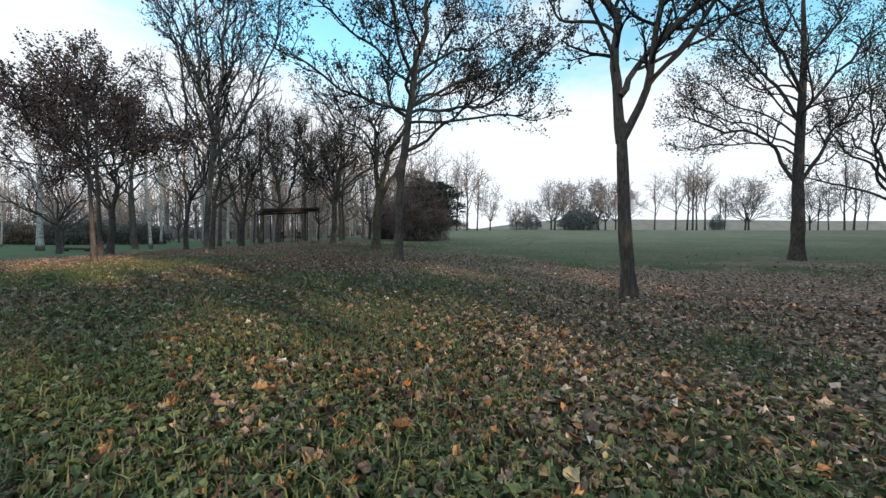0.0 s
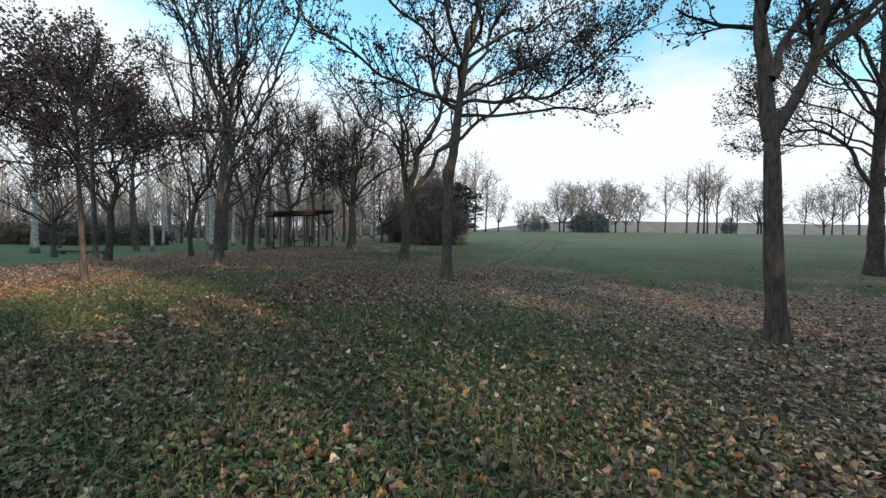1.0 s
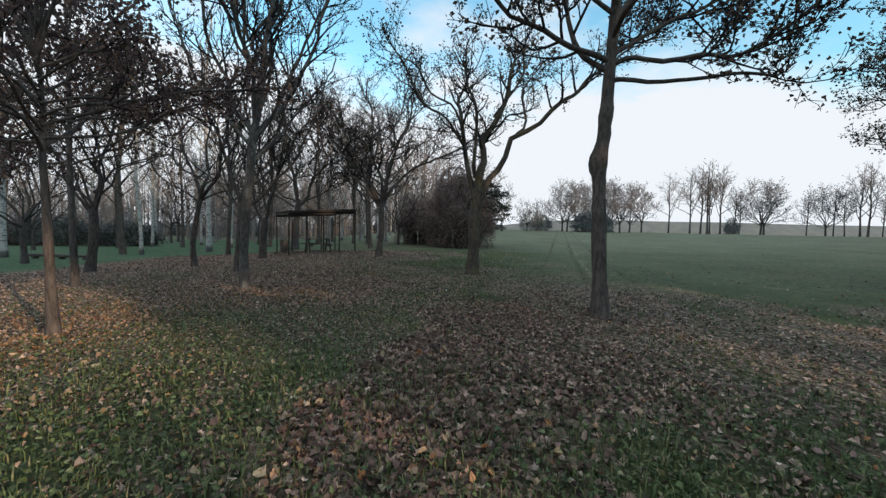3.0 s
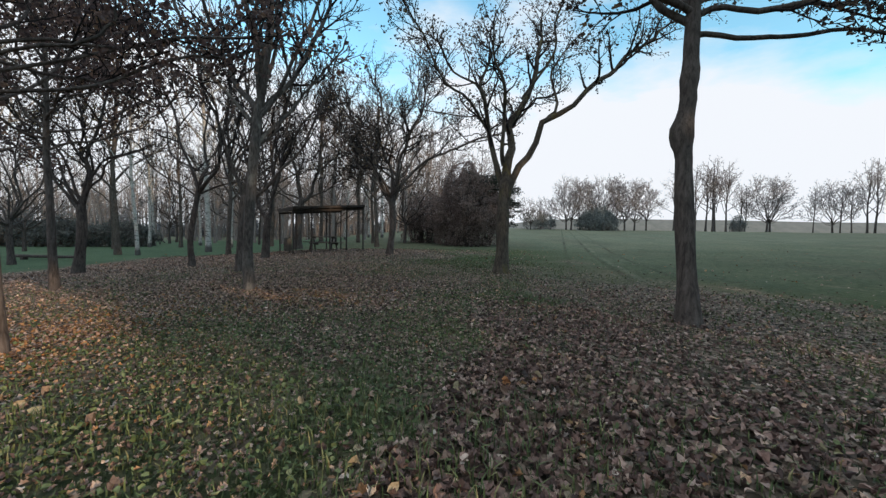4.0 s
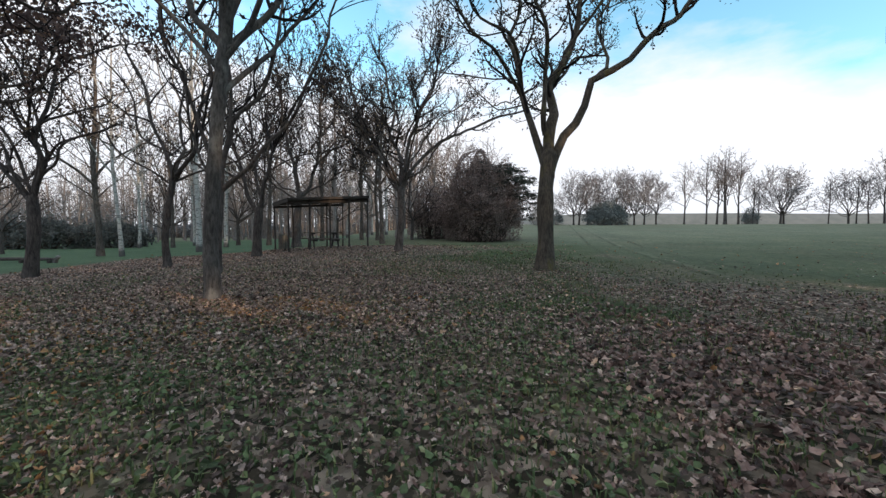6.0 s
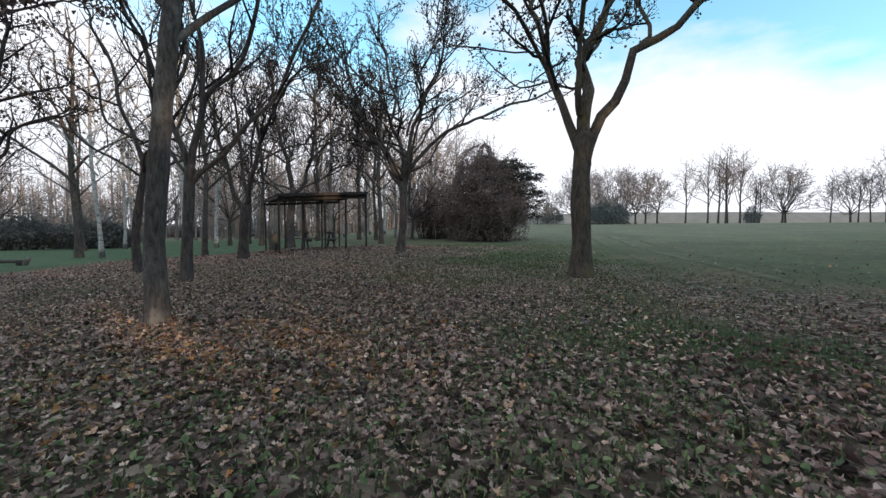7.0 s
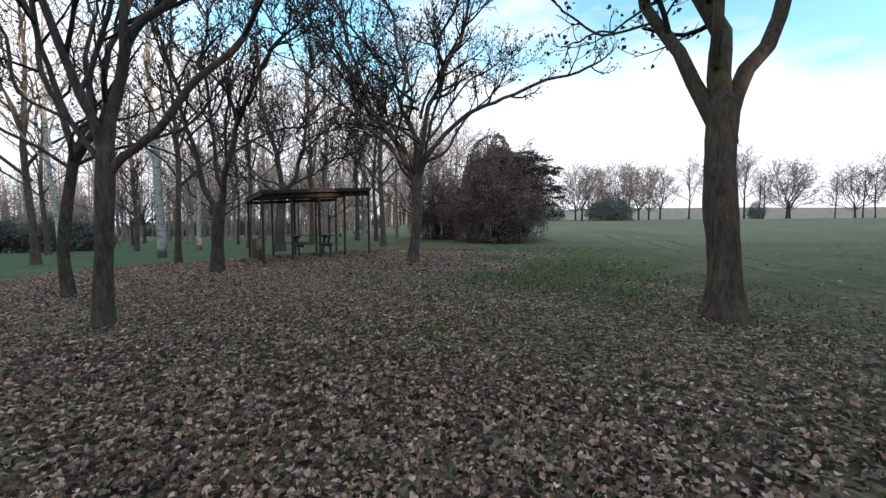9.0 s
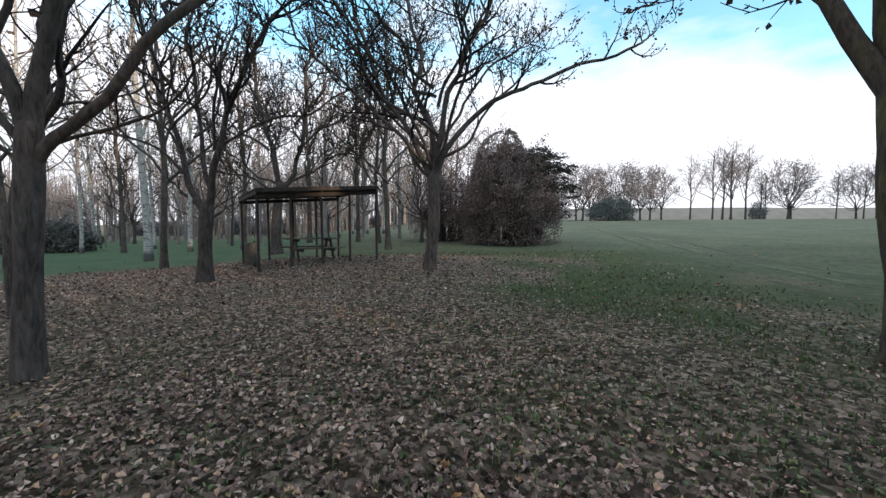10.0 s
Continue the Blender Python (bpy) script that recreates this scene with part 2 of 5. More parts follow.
def ground_material():
    m, n, l, p = material("grass_and_soil")
    co = n.new("ShaderNodeTexCoord")
    pos = co.outputs["Object"]
    fine = noise_node(n, l, 30, 10, 0.85, pos)
    tuft = noise_node(n, l, 5.0, 5, 0.7, pos)
    patch = noise_node(n, l, 0.35, 5, 0.6, pos)
    green = ramp_node(n, l, fine.outputs["Fac"], [(0.28, (0.026, 0.038, 0.018)), (0.55, (0.065, 0.092, 0.038)), (0.8, (0.12, 0.14, 0.062))]).outputs["Color"]
    lawn = ramp_node(n, l, tuft.outputs["Fac"], [(0.36, (0.044, 0.064, 0.036)), (0.5, (0.074, 0.098, 0.056)), (0.64, (0.118, 0.136, 0.082))]).outputs["Color"]
    warp = mix_node(n, l, 0.06, pos, fine.outputs["Color"], "ADD")
    bits = n.new("ShaderNodeTexVoronoi")
    bits.inputs["Scale"].default_value = 21.0
    bits.inputs["Randomness"].default_value = 1.0
    l.new(warp, bits.inputs["Vector"])
    split = n.new("ShaderNodeSeparateColor")
    l.new(bits.outputs["Color"], split.inputs[0])
    soil = ramp_node(n, l, split.outputs[0], [(0.0, (0.018, 0.014, 0.012)), (0.3, (0.068, 0.052, 0.043)), (0.6, (0.17, 0.128, 0.105)), (0.86, (0.29, 0.225, 0.19)), (1.0, (0.44, 0.36, 0.30))]).outputs["Color"]
    # Paler grass farther off: distance haze painted into the lawn colour.
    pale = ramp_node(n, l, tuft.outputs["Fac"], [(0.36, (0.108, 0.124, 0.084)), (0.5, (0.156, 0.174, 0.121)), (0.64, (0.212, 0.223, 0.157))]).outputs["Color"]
    field_haze = n.new("ShaderNodeAttribute")
    field_haze.attribute_name = "field_haze"
    lawn = mix_node(n, l, field_haze.outputs["Fac"], lawn, pale)
    broad = noise_node(n, l, 0.16, 6, 0.65, pos, (1.0, 0.45, 1.0))
    tired = ramp_node(n, l, broad.outputs["Fac"], [(0.46, (0, 0, 0)), (0.68, (0.5, 0.5, 0.5))]).outputs["Color"]
    dry = ramp_node(n, l, tuft.outputs["Fac"], [(0.36, (0.075, 0.066, 0.046)), (0.64, (0.165, 0.15, 0.11))]).outputs["Color"]
    lawn = mix_node(n, l, tired, lawn, dry)
    wood = n.new("ShaderNodeAttribute")
    wood.attribute_name = "litter"
    shift = n.new("ShaderNodeMath")
    shift.operation = "ADD"
    l.new(wood.outputs["Fac"], shift.inputs[0])
    l.new(patch.outputs["Fac"], shift.inputs[1])
    is_soil = ramp_node(n, l, shift.outputs[0], [(0.62, (0, 0, 0)), (1.0, (0.86, 0.86, 0.86))]).outputs["Color"]
    short = n.new("ShaderNodeAttribute")
    short.attribute_name = "lawn"
    col = mix_node(n, l, short.outputs["Fac"], green, lawn)
    west = n.new("ShaderNodeAttribute")
    west.attribute_name = "west"
    deep = ramp_node(n, l, tuft.outputs["Fac"], [(0.3, (0.052, 0.095, 0.056)), (0.7, (0.095, 0.15, 0.088))]).outputs["Color"]
    col = mix_node(n, l, west.outputs["Fac"], col, deep)
    sep = n.new("ShaderNodeSeparateXYZ")
    l.new(pos, sep.inputs[0])
    for offset, tint in TRACKS:
        along = n.new("ShaderNodeMath")
        along.operation = "MULTIPLY_ADD"
        along.inputs[1].default_value, along.inputs[2].default_value = TRACK_SLOPE, -offset
        l.new(sep.outputs["Y"], along.inputs[0])
        gap = n.new("ShaderNodeMath")
        gap.operation = "ADD"
        l.new(sep.outputs["X"], gap.inputs[0])
        l.new(along.outputs[0], gap.inputs[1])
        size = n.new("ShaderNodeMath")
        size.operation = "ABSOLUTE"
        l.new(gap.outputs[0], size.inputs[0])
        rut = ramp_node(n, l, size.outputs[0], [(0.04, (0.75, 0.75, 0.75)), (0.16, (0, 0, 0))]).outputs["Color"]
        rut = mix_node(n, l, 1.0, rut, ramp_node(n, l, patch.outputs["Fac"], [(0.42, (0.1, 0.1, 0.1)), (0.6, (1, 1, 1))]).outputs["Color"], "MULTIPLY")
        col = mix_node(n, l, mix_node(n, l, 1.0, rut, short.outputs["Fac"], "MULTIPLY"), col, tint)
    col = mix_node(n, l, is_soil, col, soil)
    tone = ramp_node(n, l, patch.outputs["Fac"], [(0.3, (0.75, 0.8, 0.78)), (0.7, (1.15, 1.1, 1.05))]).outputs["Color"]
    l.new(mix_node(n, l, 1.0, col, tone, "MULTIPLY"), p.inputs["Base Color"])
    p.inputs["Roughness"].default_value = 0.95
    p.inputs["Specular IOR Level"].default_value = 0.15
    bump_node(n, l, p, fine.outputs["Fac"], 0.7, 0.05)
    return m


GROUND = ground_material()


def simple(name, a, b, scale, rough, stretch=None, metal=0.0, relief=0.3, depth=0.01):
    m, n, l, p = material(name)
    co = n.new("ShaderNodeTexCoord")
    t = noise_node(n, l, scale, 6, 0.65, co.outputs["Object"], stretch)
    l.new(ramp_node(n, l, t.outputs["Fac"], [(0.3, a), (0.72, b)]).outputs["Color"], p.inputs["Base Color"])
    p.inputs["Roughness"].default_value = rough
    p.inputs["Metallic"].default_value = metal
    bump_node(n, l, p, t.outputs["Fac"], relief, depth)
    return m


TIMBER_DARK = simple("timber_dark", (0.018, 0.014, 0.013), (0.06, 0.046, 0.04), 14, 0.8, (1, 1, 0.15))
TIMBER_GREY = simple("timber_weathered", (0.06, 0.048, 0.04), (0.17, 0.14, 0.12), 16, 0.85, (0.2, 1, 1))
ROOF_FELT = simple("roof_felt", (0.016, 0.014, 0.014), (0.045, 0.04, 0.038), 9, 0.9)
# Scrub on the embankment, lightened in colour for the haze before it.
SCRUB_HAZED = simple("far_scrub_hazed", (0.11, 0.118, 0.11), (0.18, 0.182, 0.17), 0.3, 0.95)
STEEL = simple("bin_metal", (0.05, 0.055, 0.05), (0.13, 0.135, 0.125), 8, 0.55, None, 0.5)
BARK_BUSH = bark("bark_shrub", (0.05, 0.04, 0.038), (0.16, 0.125, 0.115), None, 0.5, 30)


# ---- geometry helpers ----
def mesh_object(name, verts, faces, mat, parent=None, label="", smooth=True):
    me = bpy.data.meshes.new(name)
    me.from_pydata(verts, [], faces)
    me.materials.append(mat)
    if smooth:
        me.polygons.foreach_set("use_smooth", [True] * len(me.polygons))
    me.update()
    ob = new(name, me)
    if parent is not None:
        ob.parent = parent
    if label:
        tagged(ob, label)
    return ob


def part(name, bm, mat, parent, label="", bevel=0.0):
    if bevel:
        bmesh.ops.bevel(bm, geom=list(bm.edges), offset=bevel, segments=1, affect="EDGES")
    me = bpy.data.meshes.new(name)
    bm.to_mesh(me)
    bm.free()
    me.materials.append(mat)
    ob = new(name, me)
    ob.parent = parent
    if label:
        tagged(ob, label)
    return ob


def box(sx, sy, sz, m=None):
    bm = bmesh.new()
    bmesh.ops.create_cube(bm, size=1.0, matrix=(m or Matrix()) @ Matrix.Diagonal((sx, sy, sz, 1)))
    return bm


def smooth_step(a, b, v):
    t = min(1.0, max(0.0, (v - a) / (b - a)))
    return t * t * (3 - 2 * t)


def hill(x, y, cx, cy, sx, sy):
    return math.exp(-(((x - cx) / sx) ** 2) - ((y - cy) / sy) ** 2)


def ground_z(x, y):
    """Height of the park's ground: a low swell under the trees, a fall to the west, a long rise across the field."""
    h = 0.10 + 0.34 * hill(x, y, -4, 21, 10, 12) + 0.16 * hill(x, y, -4, 10.5, 4, 3.5) - 0.40 * hill(x, y, 8, 8, 6, 7)
    h += 0.14 * hill(x, y, -10.3, 26.6, 3.6, 3.0) - 0.62 * smooth_step(-7, -25, x)
    far = min(98.0, max(0.0, math.hypot(x + 4, y - 10) - 12))
    return h + 0.0292 * far * smooth_step(-45, 5, x) * smooth_step(12, 42, y)


def tube(verts, faces, pts, radii, sides, wobble=0.0, rng=None, cap=True):
    """Skin a polyline with a tapered tube."""
    base = len(verts)
    n = len(pts)
    side = None
    for k in range(n):
        a = pts[max(0, k - 1)]
        b = pts[min(n - 1, k + 1)]
        d = (b - a).normalized()
        if side is None:
            side = d.orthogonal().normalized()
        else:
            side = (side - d * side.dot(d))
            side = side.normalized() if side.length > 1e-6 else d.orthogonal().normalized()
        up = d.cross(side)
        for s in range(sides):
            ang = 2 * math.pi * s / sides
            r = radii[k]
            if wobble and rng:
                r *= 1 + wobble * (rng.random() - 0.5)
            verts.append(pts[k] + side * (r * math.cos(ang)) + up * (r * math.sin(ang)))
    for k in range(n - 1):
        o = base + k * sides
        for s in range(sides):
            t = (s + 1) % sides
            faces.append((o + s, o + t, o + sides + t, o + sides + s))
    if cap:
        faces.append(tuple(base + (n - 1) * sides + s for s in range(sides)))


class Tree:
    """Grows one bare or half-bare tree: trunk and limbs given by points, finer wood and leaves grown from them."""

    def __init__(self, seed, leafiness=0.25, leaf_size=0.085, levels=3, sides=6, droop=0.0, fine=1.05, twig=0.0066, coarse=False, loose=0.07):
        self.rng = random.Random(seed)
        self.leafiness, self.leaf_size, self.levels, self.sides, self.droop, self.fine, self.twig = leafiness, leaf_size, levels, sides, droop, fine, twig
        self.coarse, self.loose, self.sway = coarse, loose, 0.55 if coarse else 0.38
        self.drift = Vector((self.rng.uniform(0, 50), seed * 3.7, 0))
        self.axis = []
        self.spread = (28, 58)
        self.tv, self.tf, self.bv, self.bf, self.lv, self.lf = [], [], [], [], [], []

    def jitter(self, s):
        return Vector((self.rng.uniform(-s, s), self.rng.uniform(-s, s), self.rng.uniform(-s, s)))

    def smooth_line(self, pts, each=3):
        """A smooth curve through the points."""
        out = []
        n = len(pts)
        for k in range(n - 1):
            p0, p1, p2, p3 = pts[max(0, k - 1)], pts[k], pts[k + 1], pts[min(n - 1, k + 2)]
            for i in range(each):
                t = i / each
                out.append(0.5 * ((2 * p1) + (p2 - p0) * t + (2 * p0 - 5 * p1 + 4 * p2 - p3) * t * t + (3 * p1 - p0 - 3 * p2 + p3) * t ** 3))
        out.append(pts[-1].copy())
        return out

    def trunk(self, pts, r0, r1, flare=1.5, knobs=()):
        pts = [Vector((0, 0, -0.15))] + [Vector((0.0, 0.0, 0.12))] + [Vector(p) for p in pts]
        line = self.smooth_line(pts, 2 if self.coarse else 4)
        radii = []
        top = line[-1].z
        for p in line:
            f = min(1, max(0, p.z / top))
            r = r0 + (r1 - r0) * f
            r *= 1 + (flare - 1) * math.exp(-max(0, p.z) / 0.22)
            r *= 1 + 0.05 * math.sin(p.z * 5.3 + self.rng.random())
            radii.append(r)
        line.append(line[-1] + (line[-1] - line[-2]).normalized() * r1 * 0.6)
        radii.append(r1 * 0.8)
        line.append(line[-1] + (line[-2] - line[-3]).normalized() * r1 * 0.5)
        radii.append(r1 * 0.3)
        self.axis = line[:-2]
        start = len(self.tv)
        tube(self.tv, self.tf, line, radii, 7 if self.coarse else 14, 0.07, self.rng)
        for kx, ky, kz, kr, amount in knobs:
            c = Vector((kx, ky, kz))
            for v in self.tv[start:]:
                d = (v - c).length
                if d < kr:
                    v += (v - Vector((c.x * 0.0, 0, v.z))).normalized() * amount * (1 - (d / kr) ** 2)
        return line, r1

    def leaf(self, p, size):
        a = self.jitter(1).normalized()
        b = a.orthogonal().normalized()
        b.rotate(Matrix.Rotation(self.rng.uniform(0, 6.28), 3, a))
        c = a.cross(b) * 0.25
        o = len(self.lv)
        s = size * self.rng.uniform(0.6, 1.25)
        self.lv += [p, p + (a * 0.5 + b * 0.42 + c) * s, p + a * s, p + (a * 0.5 - b * 0.42 + c) * s]
        self.lf.append((o, o + 1, o + 2))
        self.lf.append((o, o + 2, o + 3))

    def leaves_at(self, pts, amount):
        k = int(amount) + (self.rng.random() < amount - int(amount))
        for _ in range(k):
            i = self.rng.randrange(len(pts))
            self.leaf(pts[i] + self.jitter(self.loose), self.leaf_size)

    def shoots(self, line, r0, r1, length, level, first=0.25, spacing=0.42, spread=(32, 62)):
        """Side branches along a line."""
        total = sum((line[k + 1] - line[k]).length for k in range(len(line) - 1))
        n = max(1, int(total * (1 - first) / spacing * self.fine))
        spin = self.rng.uniform(0, 6.28)
        for i in range(n):
            f = first + (1 - first) * (i + self.rng.random()) / n
            x = f * (len(line) - 1)
            k = min(int(x), len(line) - 2)
            p = line[k].lerp(line[k + 1], x - k)
            d = (line[k + 1] - line[k]).normalized()
            spin += 2.4 + self.rng.uniform(-0.5, 0.5)
            side = d.orthogonal().normalized()
            side.rotate(Matrix.Rotation(spin, 3, d))
            ang = radians(self.rng.uniform(*spread))
            way = d * math.cos(ang) + side * math.sin(ang)
            r = (r0 + (r1 - r0) * f)
            self.branch(p, way, length * self.rng.uniform(0.55, 1.1) * (1 - 0.35 * f), max(self.twig * 1.25, min(r * 0.6, (0.044, 0.022, 0.011)[level - 1])), level)

    def branch(self, p, way, length, r, level):
        steps = 2 if self.coarse else (5, 3, 2)[level - 1]
        pts = [p.copy()]
        d = way.normalized()
        for _ in range(steps):
            d = (d + self.jitter(0.24 if self.coarse else 0.32) + Vector((0, 0, 0.16 - self.droop))).normalized()
            pts.append(pts[-1] + d * (length / steps))
        r_end = max(self.twig * 0.75, r * 0.35)
        sides = 5 if level == 1 and not self.coarse else 3
        tube(self.bv, self.bf, pts, [r + (r_end - r) * k / steps for k in range(steps + 1)], sides, cap=False)
        if level < self.levels:
            self.shoots(pts, r, r_end, length * (0.62 if level == 1 else 0.6), level + 1, 0.18, 0.17 if level == 1 else 0.145, self.spread)
        if level >= 2:
            self.leaves_at(pts[1:], self.leafiness * (1.0 if level == self.levels else 0.8))

    def crooked(self, p):
        """A place shifted by the tree's own crookedness, which grows away from the trunk."""
        away = min((p - q).length for q in self.axis[:: 2 if self.coarse else 1])
        return p + noise.noise_vector(p * (0.55 if self.coarse else 0.8) + self.drift) * self.sway * smooth_step(0.12, 1.5, away)

    def limb(self, pts, r0, r1=0.018, more=1.8, length=1.7, first=0.2, spacing=0.26):
        pts = [Vector(p) for p in pts]
        d = (pts[-1] - pts[-2]).normalized()
        last = pts[-1]
        for k in range(3):
            d = (d + self.jitter(0.16) + Vector((0, 0, 0.08))).normalized()
            last = last + d * (more / 3)
            pts.append(last)
        line = self.smooth_line(pts, 1 if self.coarse else 3)
        n = len(line) - 1
        fuzz = 0.0 if self.coarse else 0.025
        line = [self.crooked(p) + self.jitter(fuzz * k / n) for k, p in enumerate(line)]
        radii = [(r0 + (r1 - r0) * (k / n) ** 0.8) * (1 + 0.06 * self.rng.uniform(-1, 1)) for k in range(n + 1)]
        tube(self.tv, self.tf, line, radii, 4 if self.coarse else 8 if r0 > 0.05 else 6)
        self.shoots(line, r0, r1, length, 1, first, spacing)

    def wild_limb(self, start, heading, rise, length, r0, bend=0.3):
        """A limb with no given points: heading in degrees round the trunk, rise in degrees above level."""
        a, e = radians(heading), radians(rise)
        d = Vector((math.cos(a) * math.cos(e), math.sin(a) * math.cos(e), math.sin(e)))
        pts = [Vector(start)]
        for _ in range(4):
            d = (d + self.jitter(bend) + Vector((0, 0, 0.06))).normalized()
            pts.append(pts[-1] + d * (length / 4))
        self.limb(pts, r0, 0.014, length * 0.3, max(0.8, length * 0.44), 0.25)

    def grown(self, size, east=0.0, north=0.0):
        """The whole tree larger or smaller, leaning by so many metres a metre of height."""
        for v in self.tv + self.bv + self.lv:
            v *= size
            v.x += east * v.z
            v.y += north * v.z

    def finish(self, name, x, y, bark_mat, twig_mat, leaf_mat, label, group="", category="tree"):
        root = new(name)
        root.location = (x, y, ground_z(x, y))
        tagged(root, label, category, group)
        mesh_object("trunk", self.tv, self.tf, bark_mat, root)
        mesh_object("crown", self.bv, self.bf, twig_mat, root)
        if self.lf:
            mesh_object("leaves", self.lv, self.lf, leaf_mat, root, smooth=False)
        return root


# ---- ground ----
# The open strip between the trees, from the south-east to the shelter, where the litter lies finest.
STRIP = [(0.5, 0.2), (-2.5, 3.8), (-4.6, 7.0), (-5.2, 9.8), (-6.0, 12.6), (-6.8, 14.6)]
TRUNKS = [(3.98, 8.11), (15.9, 18.2), (-1.06, 11.74), (-2.76, 17.25), (-8.1, 14.07), (-8.6, 10.2), (-12.8, 15.1), (-10.12, 17.73), (-16.8, 20.1), (-13.45, 20.95), (-11.8, 23.6), (-6.75, 25.1), (-12.5, 26), (22.5, 21), (9, 10), (7, 5)]


def past_edge(x, y):
    """Metres east of the line where the thick carpet of leaves ends."""
    return x + 4.38 - 0.22 * (y - 9.2) + 0.16 * math.sin(y * 1.7) + 0.08 * math.sin(y * 4.1)


def carpet(x, y):
    """The thick carpet of leaves west and south of the knobbly tree, with a sharp western edge."""
    start = 4.9 + 1.0 * smooth_step(-4.0, -2.6, x)
    return smooth_step(-0.12, 0.2, past_edge(x, y)) * smooth_step(0.7, -0.7, x + 2.5 - 0.6 * (y - 8.0)) * smooth_step(2.5, 0.5, x) * (0.45 * smooth_step(start, start + 1.0, y) + 0.55 * smooth_step(start + 1.5, start + 3.0, y)) * smooth_step(16.5, 13.5, y)


def trodden(x, y):
    """The grassy way between the slender trees and the carpet, with few and small leaves."""
    return smooth_step(-8.4, -7.0, x) * smooth_step(0.1, -0.2, past_edge(x, y)) * smooth_step(4.0, 5.5, y) * smooth_step(12.8, 10.8, y)


def worn(x, y):
    """A worn place where the leaves are ground to crumbs."""
    return math.exp(-((x + 4.3) ** 2 / 1.5 + (y - 16.5) ** 2 / 2.2))


def litter(x, y):
    """How thickly fallen leaves lie, 0 to 1."""
    s = 0.0
    for tx, ty in TRUNKS:
        s += math.exp(-((x - tx) ** 2 + (y - ty) ** 2) / 13.0)
    s *= 0.55 + 0.45 * smooth_step(4.5, 9.0, y + 0.35 * max(0.0, x))
    s += 0.72 * carpet(x, y) + 0.2 * smooth_step(-3.2, -2.2, x) * smooth_step(5.6, 6.6, y) * smooth_step(8.5, 7.2, y) + 0.1 * smooth_step(-4.5, -3.5, x) * smooth_step(4.4, 5.4, y) * smooth_step(7.4, 6.4, y)
    v = noise.noise(Vector((x * 0.45, y * 0.45, 3.1))) * 0.36 + noise.noise(Vector((x * 0.85, y * 0.85, 11.3))) * 0.34 + noise.noise(Vector((x * 1.5, y * 1.5, 8.0))) * 0.34
    v = min(1.0, max(0.0, 0.16 + 0.2 * smooth_step(6.5, 4.5, y) + 0.58 * min(1.1, s) + v))
    v *= 1 - 0.4 * trodden(x, y)
    v *= 1 - 0.32 * smooth_step(4.8, 3.6, y) * smooth_step(0.8, -0.6, x)
    v = min(1.0, v + 0.25 * smooth_step(4.2, 5.0, y) * smooth_step(7.2, 6.0, y) * smooth_step(-1.6, -2.6, x) * smooth_step(-0.3, 0.2, past_edge(x, y)))
    v *= 1 - 0.55 * math.exp(-((x + 1.2) ** 2 / 4.0 + (y - 6.0) ** 2 / 3.5))
    v *= 1 - smooth_step(-4.5, 4.0, x - 0.25 * (y - 17)) * smooth_step(13.0, 19, y) * (1 - 0.9 * math.exp(-((x - 14) ** 2 + (y - 15) ** 2) / 30))
    v = max(v, 0.75 * smooth_step(-5.5, -7.5, x) * smooth_step(17, 21, y) * smooth_step(31.0, 28.0, y + 0.35 * (x + 9)) + 0.3 * noise.noise(Vector((x, y, 6.0))))
    v *= 1 - 0.7 * math.exp(-((x + 3.2) ** 2 / 2.6 + (y - 13.2) ** 2 / 1.6))
    v *= 1 - 0.7 * math.exp(-((x + 5.9) ** 2 / 0.5 + (y - 16.9) ** 2 / 0.35)) - 0.45 * math.exp(-((x + 2.6) ** 2 / 9 + (y - 20) ** 2 / 7))
    v *= 1 - 0.14 * smooth_step(-3.6, -2.6, x) * smooth_step(6.0, 7.0, y) * smooth_step(10.5, 8.5, y)
    v *= 1 - 0.3 * smooth_step(15.5, 17.5, y) * smooth_step(-7.5, -5.0, x)
    v = min(1.0, v + 0.16 * smooth_step(12.0, 13.5, y) * smooth_step(-4.6, -5.6, x))
    v *= 1 - 0.6 * math.exp(-((x + 2.9) ** 2 / 0.8 + (y - 15.3) ** 2 / 1.0))
    v *= 1 - smooth_step(29.5, 32.5, y - 0.08 * x)
    v *= 1 - smooth_step(-18.5, -22.5, x)
    return v


def lawn(x, y):
    """Where the grass is cut short: the open field and the western lawn."""
    return min(1.0, max(smooth_step(-4.0, 1.8, x - 0.25 * (y - 17)) * smooth_step(13, 19, y), smooth_step(30.5, 33.5, y - 0.08 * x), smooth_step(-19, -22.5, x)))


